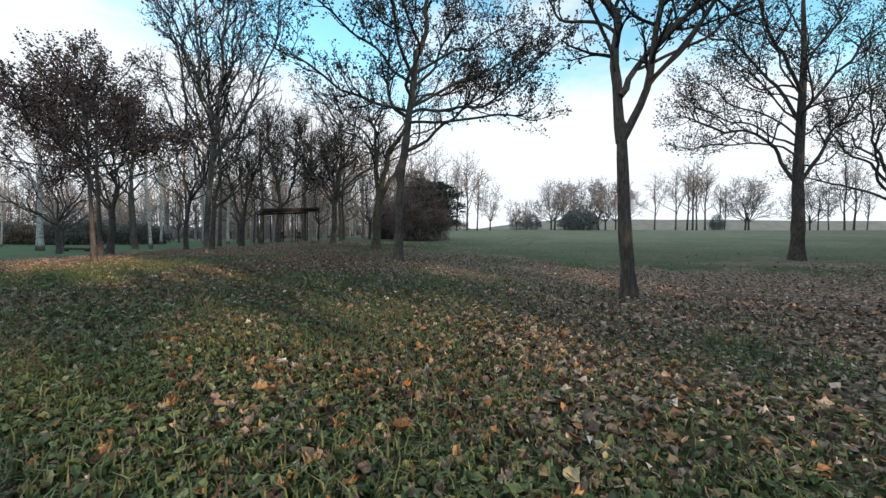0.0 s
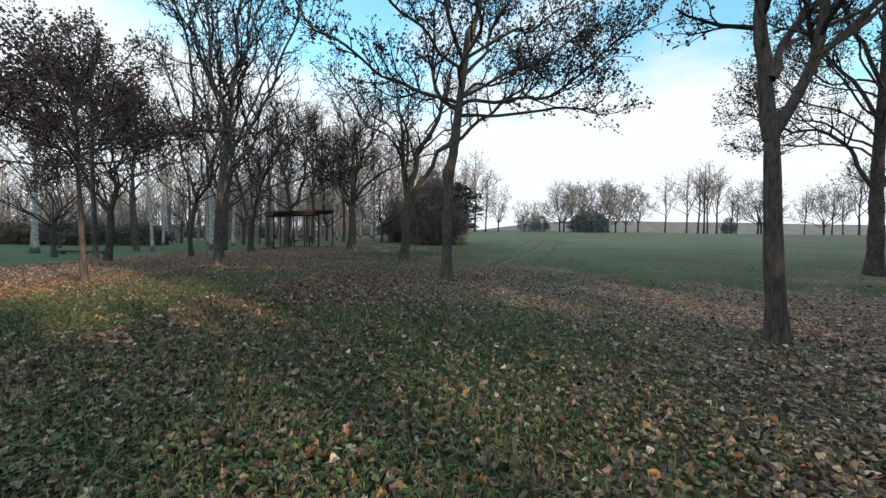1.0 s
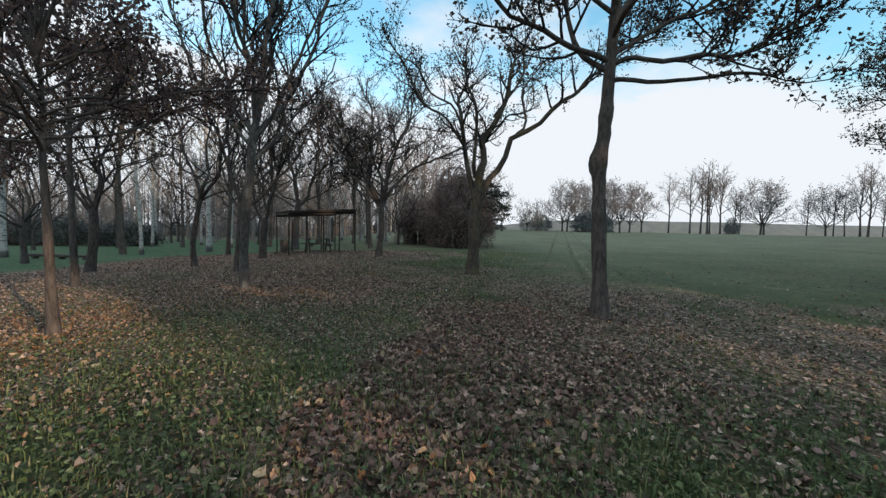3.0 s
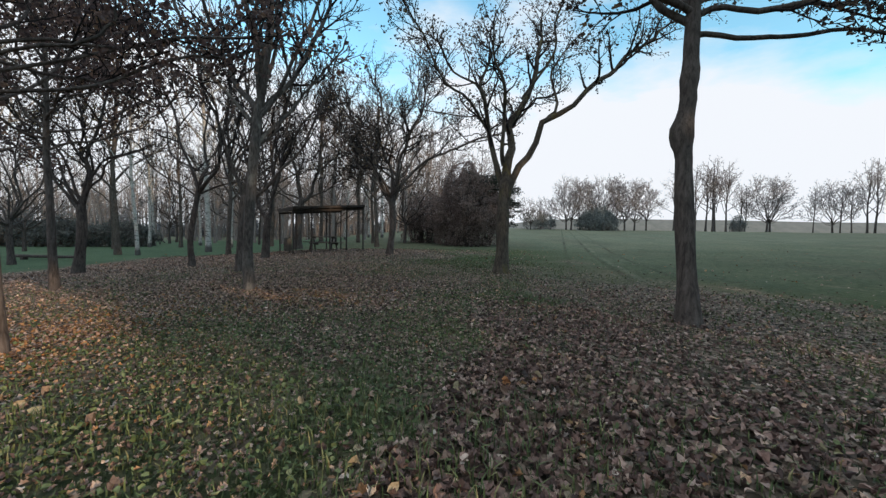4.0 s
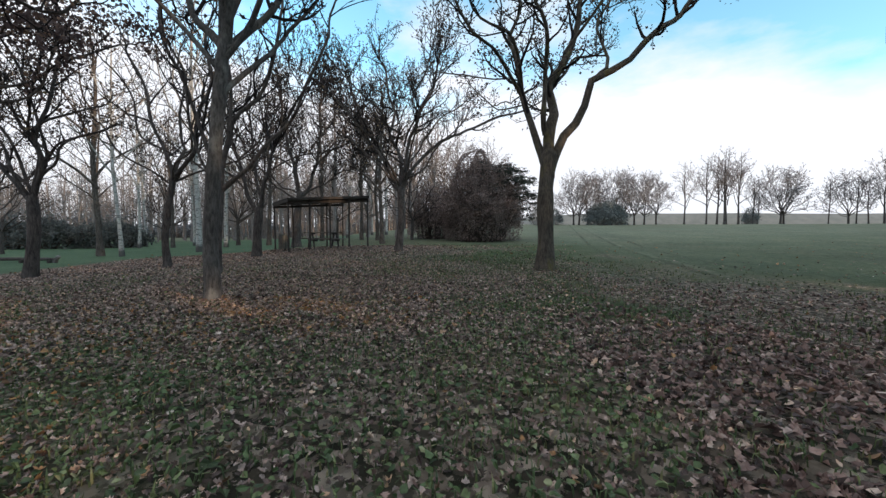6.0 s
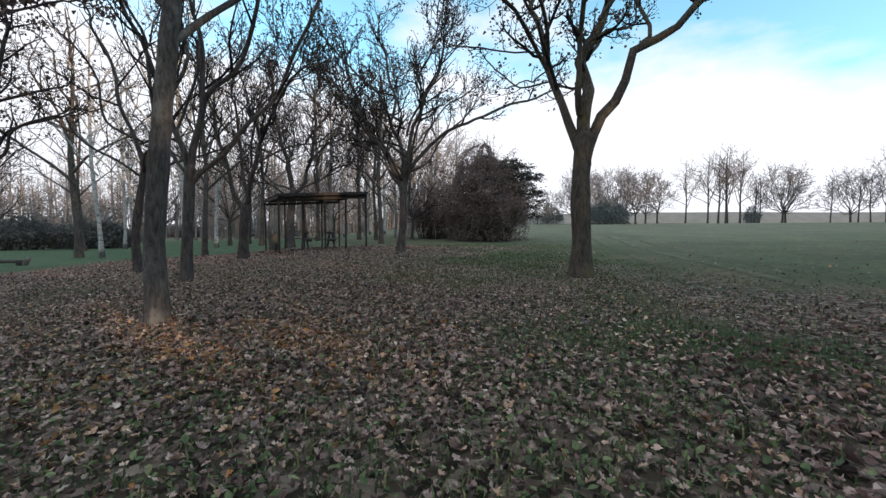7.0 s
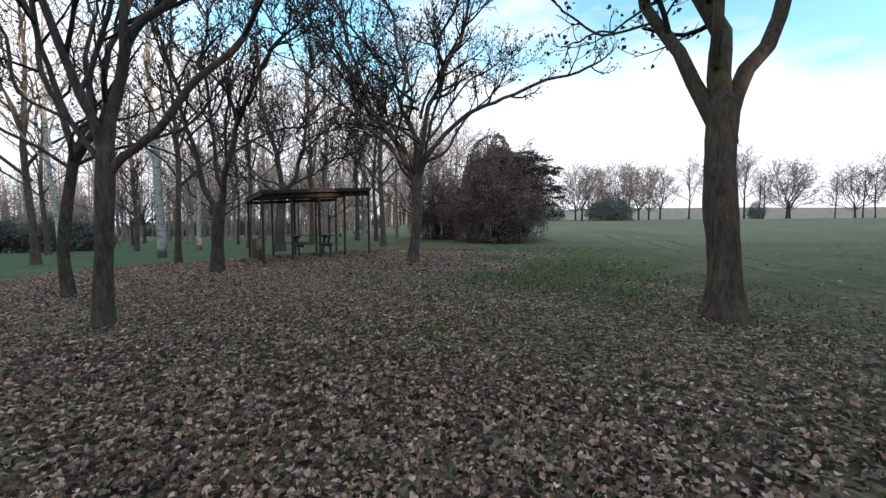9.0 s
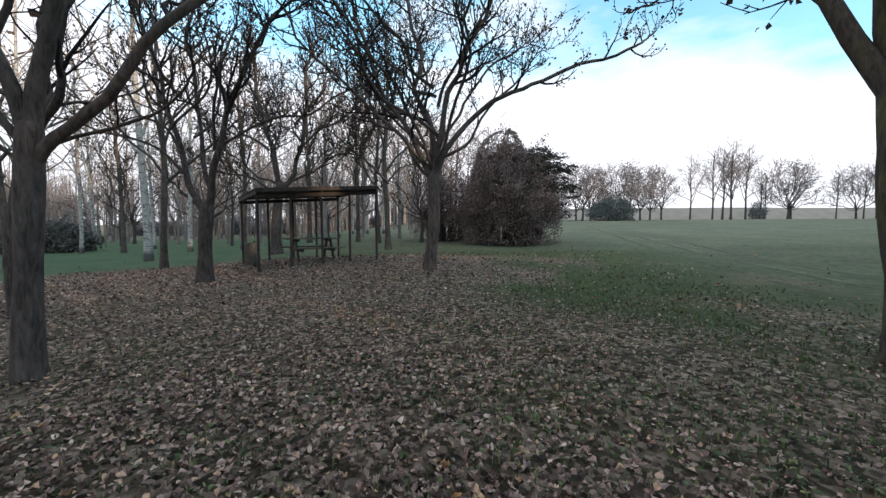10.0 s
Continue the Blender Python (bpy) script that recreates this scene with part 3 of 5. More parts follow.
def build_ground():
    def steps(lo, hi, near_lo, near_hi, fine):
        vals = list(np.arange(near_lo, near_hi + 1e-6, fine))
        s, v = fine, near_hi
        while v < hi:
            s *= 1.16
            v += s
            vals.append(min(v, hi))
        s, v = fine, near_lo
        while v > lo:
            s *= 1.16
            v -= s
            vals.insert(0, max(v, lo))
        return vals

    xs = steps(-900, 900, -24, 18, 0.4)
    ys = steps(-500, 1500, -3, 32, 0.4)
    verts, faces = [], []
    for y in ys:
        for x in xs:
            z = ground_z(max(-160, min(160, x)), max(-60, min(170, y)))
            if abs(x) < 40 and abs(y) < 60:
                z += 0.03 * noise.noise(Vector((x * 0.8, y * 0.8, 0))) + 0.05 * noise.noise(Vector((x * 0.2, y * 0.2, 5)))
            verts.append((x, y, z))
    w = len(xs)
    for j in range(len(ys) - 1):
        for i in range(w - 1):
            o = j * w + i
            faces.append((o, o + 1, o + w + 1, o + w))
    ob = mesh_object("ground", verts, faces, GROUND)
    a = ob.data.attributes.new("litter", "FLOAT", "POINT")
    a.data.foreach_set("value", [litter(v[0], v[1]) if -25 < v[0] < 25 and -5 < v[1] < 32 else 0.0 for v in verts])
    b = ob.data.attributes.new("lawn", "FLOAT", "POINT")
    b.data.foreach_set("value", [lawn(v[0], v[1]) for v in verts])
    # Mask of the painted haze, growing northward over the field.
    c = ob.data.attributes.new("field_haze", "FLOAT", "POINT")
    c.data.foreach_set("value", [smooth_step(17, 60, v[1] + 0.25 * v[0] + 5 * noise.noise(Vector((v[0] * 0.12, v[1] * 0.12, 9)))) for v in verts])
    d = ob.data.attributes.new("west", "FLOAT", "POINT")
    d.data.foreach_set("value", [smooth_step(-12, -18, v[0]) * lawn(v[0], v[1]) * smooth_step(75, 55, v[1]) for v in verts])
    tagged(ob, "grassy park ground with bare soil patches under the trees", "ground", kind="structure")
    return ob


build_ground()

# ---- trees near the path ----
PARK = "trees of the park"


def fork_tree_by_start():
    t = Tree(11, 2.6, 0.08, 3)
    t.trunk([(-0.05, 0, 0.6), (-0.15, 0, 1.36), (-0.26, 0, 2.56), (-0.35, 0, 3.5)], 0.15, 0.1, 1.3)
    t.limb([(-0.33, 0, 3.15), (-0.47, 0.17, 4.4), (-0.61, 0.33, 5.44), (-0.7, 0.5, 6.38)], 0.115, 0.04)
    t.limb([(-0.31, 0, 3.2), (0.11, -0.13, 4.23), (0.15, -0.27, 4.9), (0.02, -0.4, 5.85)], 0.095)
    t.limb([(-0.43, 0.05, 4.1), (0.29, 0.27, 4.89), (1.08, 0.53, 5.86), (1.7, 0.8, 6.52)], 0.075)
    t.limb([(0.1, -0.1, 4.25), (0.7, -0.5, 5.2), (1.1, -1.0, 6.2)], 0.055)
    t.wild_limb((-0.5, 0.2, 4.6), 200, 40, 2.4, 0.04)
    t.wild_limb((0.1, -0.2, 4.4), -40, 20, 2.2, 0.035)
    t.wild_limb((0.1, -0.2, 4.9), -60, 35, 2.4, 0.045)
    t.wild_limb((0.3, 0.3, 4.9), 15, 25, 2.6, 0.04)
    t.wild_limb((-0.6, 0.3, 5.3), 140, 40, 2.4, 0.04)
    t.grown(0.96, 0.03)
    t.finish("tree", 3.98, 8.11, BARK_GREY, BARK_TWIG, LEAF_DRY, "tree with a grey-brown forked trunk and sparse withered leaves", PARK)


def tall_tree_right():
    t = Tree(12, 3.0, 0.085, 3, loose=0.12)
    t.trunk([(-0.01, 0, 1.79), (-0.09, 0, 3.17), (-0.08, 0, 5.9), (-0.07, 0, 8.15), (-0.2, 0, 10.39)], 0.25, 0.07, 1.4)
    t.limb([(-0.09, 0, 3.05), (-0.77, 0.12, 3.99), (-1.49, 0.25, 4.95), (-2.33, 0.38, 5.3), (-3.7, 0.5, 5.5)], 0.08, more=0.7)
    t.limb([(-0.05, 0, 3.05), (0.59, -0.13, 4.28), (1.1, -0.27, 5.36), (1.72, -0.4, 5.98)], 0.08)
    t.limb([(-0.07, 0, 5.45), (-0.84, 0.27, 7.14), (-1.59, 0.53, 8.17), (-2.35, 0.8, 8.77)], 0.07)
    t.limb([(-0.03, 0, 6.58), (-1.08, -0.27, 8.26), (-2.08, -0.53, 9.46), (-2.85, -0.8, 10.38)], 0.07)
    t.limb([(-0.06, 0, 5.9), (1.27, 0.1, 7.51), (2.45, 0.2, 8.67)], 0.07)
    t.limb([(-0.06, 0, 7.7), (1.22, 0.6, 9.33), (2.43, 1.2, 11.05)], 0.06)
    for h, a, e, n in ((4.2, 190, 10, 4.4), (4.6, 160, 14, 4.6), (4.9, 205, 12, 4.4), (5.6, 180, 16, 4.4), (6.6, 195, 20, 4.0), (5.0, 20, 15, 3.2), (5.4, 215, 20, 4.2), (6.0, -40, 25, 3.0), (6.4, 100, 25, 3.0), (6.9, 170, 30, 3.2), (7.4, 240, 35, 2.8), (3.9, 10, 10, 2.6), (8.3, 30, 40, 2.5), (8.8, 195, 40, 2.5)):
        t.wild_limb((-0.08, 0, h), a, e, n * 0.86, 0.045)
    t.grown(1.09)
    t.finish("tree", 15.93, 18.19, BARK_DARK, BARK_TWIG, LEAF_DRY, "tall tree with a dark straight trunk and many fine leafy boughs", PARK)


def yellow_tree_right():
    t = Tree(13, 1.8, 0.09, 3)
    t.trunk([(-0.1, 0, 1.5), (-0.3, 0, 3.0), (-0.6, 0, 4.2)], 0.25, 0.14, 1.4)
    for h, a, e, n in ((2.8, 170, 30, 4.0), (3.2, 200, 45, 4.2), (3.6, 150, 55, 4.5), (3.9, 90, 60, 4.5), (4.1, 185, 70, 4.8), (3.4, 20, 35, 4.0), (3.0, -60, 35, 4.0), (4.1, 0, 60, 4.5)):
        t.wild_limb((-0.5 * h / 4.2, 0, h), a, e, n, 0.075)
    t.finish("tree", 23.3, 20.9, BARK_DARK, BARK_TWIG, LEAF_YELLOW, "spreading tree with yellowish leaves thin in its crown", PARK)


def knobbly_tree():
    t = Tree(14, 3.4, 0.082, 3, fine=1.25, loose=0.1)
    t.trunk([(-0.05, 0, 1.04), (-0.08, 0, 2.0), (-0.08, 0, 2.44), (-0.04, 0, 2.96), (0.0, 0, 3.53), (0.03, 0, 4.18), (0.08, 0, 4.94), (0.14, 0, 6.0)], 0.12, 0.08, 1.4, ((-0.24, -0.02, 2.48, 0.28, 0.09), (0.14, 0.0, 3.3, 0.22, 0.035), (0.14, 0.02, 2.95, 0.2, 0.03), (-0.16, 0.05, 3.25, 0.2, 0.025)))
    t.limb([(0.04, 0, 3.87), (0.76, 0.12, 4.02), (1.56, 0.25, 4.08), (2.4, 0.38, 4.17), (3.0, 0.5, 4.31)], 0.045, more=0.9, first=0.55)
    t.limb([(0.03, 0, 4.12), (0.42, -0.08, 4.28), (1.09, -0.16, 4.26), (1.79, -0.24, 4.36), (2.22, -0.32, 4.63), (2.7, -0.4, 4.93)], 0.05)
    t.limb([(0.05, 0, 4.31), (0.74, 0.27, 4.82), (1.51, 0.53, 5.25), (2.31, 0.8, 5.92)], 0.048)
    t.limb([(0.03, 0, 4.18), (-0.5, -0.2, 4.33), (-0.92, -0.4, 4.42), (-1.48, -0.6, 4.6), (-2.02, -0.8, 4.82)], 0.055)
    t.limb([(0.03, 0, 4.01), (-0.37, 0.07, 4.31), (-0.56, 0.13, 4.81), (-0.66, 0.2, 5.41)], 0.06)
    t.limb([(0.11, 0, 4.9), (0.5, 0.5, 5.6), (0.9, 1.0, 6.5)], 0.055)
    t.limb([(0.12, 0, 5.1), (-0.3, -0.6, 5.9), (-0.6, -1.2, 6.8)], 0.055)
    t.limb([(0.2, 0, 5.9), (0.4, 0, 7.0), (0.3, 0.1, 8.0)], 0.08)
    t.wild_limb((0.05, 0, 4.4), 80, 20, 3.0, 0.05)
    t.wild_limb((0.05, 0, 4.6), -80, 25, 3.0, 0.05)
    t.wild_limb((0.1, 0, 5.0), 185, 30, 2.8, 0.045)
    t.wild_limb((0.1, 0, 5.3), 10, 35, 2.8, 0.045)
    t.grown(1.06, 0.045, 0.13)
    t.finish("tree", -1.06, 11.74, BARK_GREY, BARK_TWIG, LEAF_DRY, "tree with a knobbly grey trunk and long level boughs", PARK)


def broad_forked_tree():
    t = Tree(15, 2.6, 0.08, 3, fine=0.95, loose=0.12)
    t.trunk([(0.0, 0, 0.6), (-0.04, 0, 1.4), (-0.04, 0, 2.0), (0.0, 0, 2.62)], 0.182, 0.17, 1.4)
    t.limb([(0.0, 0, 2.1), (0.22, 0.08, 2.75), (0.8, 0.17, 3.81), (1.89, 0.25, 5.12), (2.99, 0.33, 5.94), (3.51, 0.42, 6.59), (4.3, 0.5, 7.2)], 0.12, first=0.35)
    t.limb([(-0.06, 0.02, 2.35), (-0.2, 0.22, 2.95), (-0.44, 0.75, 4.47), (-0.66, 1.2, 5.62), (-0.73, 1.6, 6.64)], 0.11)
    t.limb([(0.0, 0, 2.1), (0.02, 0.09, 3.0), (0.17, 0.34, 4.1), (0.4, 0.6, 5.11), (0.79, 1.0, 6.4), (0.94, 1.3, 7.34)], 0.163)
    t.limb([(-0.42, 0.66, 4.3), (-1.31, 0.3, 4.97), (-1.8, -0.53, 5.5), (-2.2, -0.8, 5.88)], 0.05)
    t.limb([(-0.08, 0, 3.1), (-0.3, -0.2, 3.8), (-0.45, -0.4, 4.6), (-0.5, -0.7, 5.4)], 0.07)
    t.limb([(1.2, 0.2, 4.3), (1.5, 0.6, 5.2), (1.7, 1.0, 6.2)], 0.05)
    t.wild_limb((0.3, 0.5, 4.6), 70, 40, 3.0, 0.05)
    t.wild_limb((-0.36, 0.55, 4.0), 150, -2, 1.5, 0.022)
    t.wild_limb((-0.42, 0.7, 4.4), 125, -4, 1.7, 0.022)
    t.wild_limb((-0.5, 0.9, 4.8), 160, 4, 1.8, 0.024)
    t.wild_limb((-0.42, 0.7, 4.4), -110, 40, 3.0, 0.05)
    t.wild_limb((0.5, 0.3, 5.4), -30, 40, 2.8, 0.045)
    t.grown(0.97, 0.055, 0.14)
    t.finish("tree", -2.75, 17.28, BARK_MOSS, BARK_TWIG, LEAF_DRY, "thick-trunked tree with a mossy flank, forked into three great limbs", PARK)


def slender_tree_left():
    t = Tree(16, 1.0, 0.075, 3, fine=1.15)
    t.spread = (16, 38)
    t.sway = 0.2
    t.trunk([(-0.02, 0, 0.72), (0.04, 0, 1.63), (0.12, 0, 2.52), (0.18, 0, 3.1), (0.23, 0, 3.4)], 0.09, 0.08, 1.18)
    t.limb([(0.2, 0, 3.2), (-0.04, 0.12, 3.49), (-0.4, 0.25, 3.84), (-0.66, 0.38, 4.42), (-1.04, 0.5, 5.2), (-1.4, 0.6, 7.0)], 0.06)
    t.limb([(0.23, 0, 3.3), (0.42, -0.2, 3.9), (0.63, -0.4, 5.0), (0.9, -0.4, 7.6)], 0.072)
    t.limb([(0.25, 0, 3.2), (0.42, 0.2, 3.55), (0.73, 0.4, 3.95), (0.99, 0.6, 4.6), (1.5, 0.8, 6.2), (2.0, 0.9, 8.0)], 0.06)
    t.limb([(0.23, 0, 3.4), (0.27, -0.3, 4.3), (0.2, -0.6, 5.6), (0.1, -0.8, 7.6)], 0.055)
    for h, a, e, n in ((3.3, 95, 50, 3.6), (3.4, -80, 55, 3.6), (3.0, 10, 45, 3.0), (2.9, 185, 50, 2.6), (3.5, 50, 60, 4.0), (3.5, 140, 60, 4.0), (4.2, 0, 55, 3.2), (4.4, 170, 60, 3.2), (2.6, 30, 45, 2.0), (5.0, -30, 60, 3.0), (5.2, 210, 60, 3.0)):
        t.wild_limb((0.23 if h > 3 else 0.15, 0, h), a, e + 6, n, 0.04, 0.18)
    t.grown(1.1, -0.07, 0.13)
    t.finish("tree", -8.1, 14.07, BARK_FLAKY, BARK_TWIG, LEAF_DRY, "slender tree with mottled bark and a bare broom-like crown", PARK)


def rust_tree(seed, x, y, height, r, fork, radius, leafy, leaf, label, lean=0.0):
    """A young tree with a thin stem and a wide crown full of small withered leaves."""
    t = Tree(seed, leafy, leaf, 3, fine=1.2, twig=0.006, loose=0.16)
    t.trunk([(lean * 0.2, 0, 0.6), (lean * 0.6, 0, fork * 0.7), (lean, 0, fork), (lean * 1.3, 0.05, height * 0.5), (lean * 1.5, 0, height * 0.72)], r, r * 0.3, 1.3)
    n = 28
    for k in range(n):
        f = k / (n - 1)
        h = fork + (height * 0.68 - fork) * f
        t.wild_limb((lean * (1 + 0.5 * f), 0, h), 137.5 * k + seed * 40, 4 + 60 * f, radius * (0.9 - 0.5 * f) * (0.95 if k % 2 else 0.6) * t.rng.uniform(0.85, 1.1), r * 0.32, 0.3)
    t.finish("tree", x, y, BARK_RED, BARK_TWIG, LEAF_RUST, label, PARK)


def low_fork_tree():
    t = Tree(19, 0.4, 0.08, 3, fine=0.5)
    t.spread = (18, 44)
    t.sway = 0.2
    t.trunk([(0.04, 0, 0.86), (0.08, 0, 1.45), (0.11, 0, 1.86)], 0.088, 0.084, 1.3)
    t.limb([(0.12, 0, 1.62), (0.28, 0.0, 1.8), (0.68, 0.02, 2.08), (1.02, 0.04, 2.46), (1.38, 0.06, 3.0), (1.74, 0.1, 3.6), (2.1, 0.15, 4.5)], 0.05, first=0.35)
    t.limb([(0.11, 0, 1.7), (0.15, 0.02, 2.18), (0.25, 0.03, 2.56), (0.34, 0.05, 2.99), (0.48, 0.05, 3.22), (0.77, 0.05, 3.5), (1.2, 0.0, 4.2), (1.4, 0.0, 5.0)], 0.066, first=0.35)
    t.limb([(0.32, 0.05, 2.85), (0.3, 0.05, 3.1), (0.26, 0.08, 3.5), (0.2, 0.1, 4.6)], 0.045)
    t.limb([(0.1, 0, 1.72), (0.03, -0.03, 2.15), (-0.13, -0.08, 2.52), (-0.3, -0.12, 3.03), (-0.44, -0.16, 3.46), (-0.75, -0.2, 4.6)], 0.056, first=0.3)
    t.limb([(0.07, 0, 1.75), (-0.08, -0.05, 1.98), (-0.28, -0.1, 2.37), (-0.38, -0.15, 2.83), (-0.45, -0.2, 3.6)], 0.03)
    t.limb([(-0.1, -0.07, 2.45), (-0.03, -0.05, 2.6), (0.09, -0.03, 2.95), (0.2, 0.0, 3.4), (0.25, 0.0, 4.3)], 0.026)
    t.grown(1.13)
    t.finish("tree", -10.12, 17.73, BARK_RED, BARK_TWIG, LEAF_DRY, "bare tree forking low, with one long slanting limb", PARK)


def leaning_tree():
    t = Tree(20, 0.7, 0.08, 3, fine=0.52)
    t.trunk([(-0.05, 0, 0.83), (0.07, 0, 1.7), (0.25, 0, 2.6)], 0.098, 0.08, 1.3)
    t.limb([(0.24, 0, 2.5), (0.03, 0.17, 2.95), (-0.3, 0.33, 3.5), (-0.8, 0.5, 4.5), (-1.1, 0.5, 5.6)], 0.07)
    t.limb([(0.26, 0, 2.5), (0.65, -0.13, 2.95), (0.91, -0.27, 3.6), (1.33, -0.4, 4.8), (1.5, -0.4, 6.0)], 0.07)
    t.limb([(0.25, 0, 2.6), (0.3, 0.3, 3.5), (0.2, 0.6, 5.0)], 0.05)
    for h, a, e, n in ((2.4, -70, 50, 2.6), (2.5, 90, 55, 3.0), (2.3, 180, 40, 2.6), (2.4, 10, 45, 2.8), (3.2, 200, 50, 2.6)):
        t.wild_limb((0.22, 0, h), a, e, n, 0.035)
    t.grown(1.085)
    t.finish("tree", -13.45, 20.95, BARK_DARK, BARK_TWIG, LEAF_DRY, "leaning young tree with a dark forked trunk", PARK)


def tree_beside_shelter():
    t = Tree(21, 1.4, 0.08, 3, fine=1.05)
    t.spread = (16, 40)
    t.sway = 0.25
    t.trunk([(0.03, 0, 0.95), (0.1, 0, 1.75)], 0.16, 0.15, 1.3)
    t.limb([(0.08, 0, 1.6), (-0.39, 0.1, 2.35), (-0.76, 0.2, 3.35), (-0.97, 0.3, 4.1), (-1.2, 0.4, 5.05), (-1.4, 0.5, 6.0)], 0.085, first=0.3)
    t.limb([(0.13, 0, 1.65), (0.34, -0.08, 2.4), (0.56, -0.16, 3.2), (0.76, -0.24, 4.05), (1.12, -0.32, 4.8), (1.77, -0.4, 5.6)], 0.095, first=0.3)
    t.limb([(0.25, -0.05, 2.2), (-0.19, 0.2, 3.25), (-0.44, 0.4, 4.15), (-0.5, 0.6, 5.3), (-0.5, 0.8, 6.5)], 0.06, first=0.25)
    t.wild_limb((0.4, -0.1, 3.0), -60, 55, 2.8, 0.04)
    for h, x, a, e, n in ((3.0, -0.6, 150, 50, 2.6), (2.6, -0.5, 190, 30, 2.6), (3.4, -0.76, 10, 45, 2.6), (3.2, 0.56, 0, 35, 2.8), (4.0, 0.76, 170, 45, 2.6), (3.3, -0.2, 90, 50, 2.8), (4.2, -0.45, -90, 50, 2.6)):
        t.wild_limb((x, 0.0, h), a, e, n, 0.035)
    t.grown(1.01)
    t.finish("tree", -12.06, 23.9, BARK_DARK, BARK_TWIG, LEAF_DRY, "bare dark tree forked at head height beside the shelter", PARK)


def arching_tree():
    t = Tree(22, 2.2, 0.078, 3, fine=0.92, twig=0.008, loose=0.1)
    t.spread = (22, 50)
    t.trunk([(0.08, 0, 0.84), (0.12, 0, 1.44), (0.09, 0, 2.5)], 0.155, 0.15, 1.3)
    t.limb([(0.12, 0, 2.2), (0.45, 0.08, 3.45), (1.21, 0.17, 4.18), (2.45, 0.25, 4.9), (3.7, 0.33, 5.5), (4.67, 0.42, 5.87), (5.5, 0.5, 6.2)], 0.085, more=0.9, first=0.3, length=1.1, spacing=0.5)
    t.limb([(0.07, 0, 2.3), (-0.14, -0.1, 2.8), (-0.66, -0.2, 3.66), (-1.02, -0.3, 4.5), (-1.6, -0.4, 6.0)], 0.085)
    t.limb([(0.09, 0, 2.3), (0.0, 0.2, 3.45), (-0.24, 0.4, 4.6), (-0.42, 0.6, 5.9), (-0.6, 0.8, 7.5)], 0.09)
    t.limb([(0.12, 0, 2.4), (0.21, -0.2, 4.1), (0.56, -0.4, 4.9), (1.23, -0.6, 6.0), (1.5, -0.8, 6.7)], 0.085)
    for h, a, e, n in ((2.5, 90, 50, 4.0), (2.6, -90, 50, 3.6), (2.3, 150, 35, 3.2), (3.4, 30, 45, 3.2), (3.6, 200, 45, 3.2), (4.2, -20, 50, 3.0), (4.4, 120, 50, 3.0), (4.6, 250, 50, 3.0), (2.4, 60, 62, 4.4), (2.5, 210, 60, 4.4), (2.6, -40, 62, 4.2), (3.0, 170, 40, 3.2), (2.8, 0, 40, 3.2)):
        t.wild_limb((0.08, 0, h), a, e - 8, n * 1.15, 0.05, 0.32)
    t.grown(0.96)
    t.finish("tree", -6.69, 24.38, BARK_RED, BARK_TWIG, LEAF_DRY, "round-crowned tree with one long arching bough over the lawn", PARK)


def tree_behind_shelter():
    t = Tree(23, 0.9, 0.1, 3, fine=1.25, twig=0.010)
    t.trunk([(0.02, 0, 1.4), (0.14, 0, 2.6), (0.25, 0, 3.4)], 0.27, 0.2, 1.3)
    t.limb([(0.22, 0, 3.2), (-0.25, 0.2, 5.3), (-0.85, 0.33, 8.0), (-1.1, 0.5, 9.8)], 0.14)
    t.limb([(0.28, 0, 3.2), (0.95, -0.13, 3.9), (1.6, -0.27, 6.2), (1.8, -0.4, 8.6)], 0.14)
    for h, a, e, n in ((3.3, 100, 60, 4.5), (3.4, 180, 30, 4.0), (3.3, 10, 35, 4.0), (5.0, 185, 35, 3.4), (5.2, 0, 40, 3.4), (3.0, 200, 20, 3.2), (6.2, 30, 45, 3.0), (6.4, 160, 45, 3.0)):
        t.wild_limb((0.2 + (0.0 if h < 4 else 0.9 if abs(a - 15) < 30 else -0.45), 0, h), a, e, n, 0.07)
    t.wild_limb((0.2, 0, 3.2), -60, 55, 4.0, 0.06)
    t.finish("tree", -14.3, 34.2, BARK_DARK, BARK_TWIG, LEAF_DRY, "dark thick-stemmed tree forked above the shelter roof", PARK)


def leafy_tree_west():
    t = Tree(24, 4.0, 0.075, 3, loose=0.13)
    t.trunk([(0.1, 0, 0.88), (0.14, 0, 1.51), (0.12, 0, 2.05)], 0.14, 0.125, 1.3)
    t.limb([(0.1, 0, 1.9), (-0.44, 0.17, 2.4), (-1.05, 0.33, 3.1), (-1.6, 0.5, 4.2)], 0.055, more=0.9, length=1.2)
    t.limb([(0.15, 0, 1.95), (0.48, -0.13, 2.65), (0.95, -0.27, 3.8), (1.2, -0.4, 4.93)], 0.06, more=0.9, length=1.2)
    for h, a, e, n in ((2.2, 0, 35, 2.8), (2.6, 20, 40, 2.6), (2.3, 190, 35, 2.6), (2.0, 90, 60, 4.5), (2.0, -90, 55, 4.0), (2.1, 40, 70, 5.0), (2.1, 200, 70, 5.0), (3.4, 10, 40, 2.4), (3.2, 170, 45, 2.4)):
        t.wild_limb((0.12, 0, h), a, e + 6, n * 0.74, 0.042)
    t.grown(1.125)
    t.finish("tree", -16.83, 20.14, BARK_DARK, BARK_TWIG, LEAF_DRY, "tree with a dark trunk and a crown of withered brown leaves", PARK)


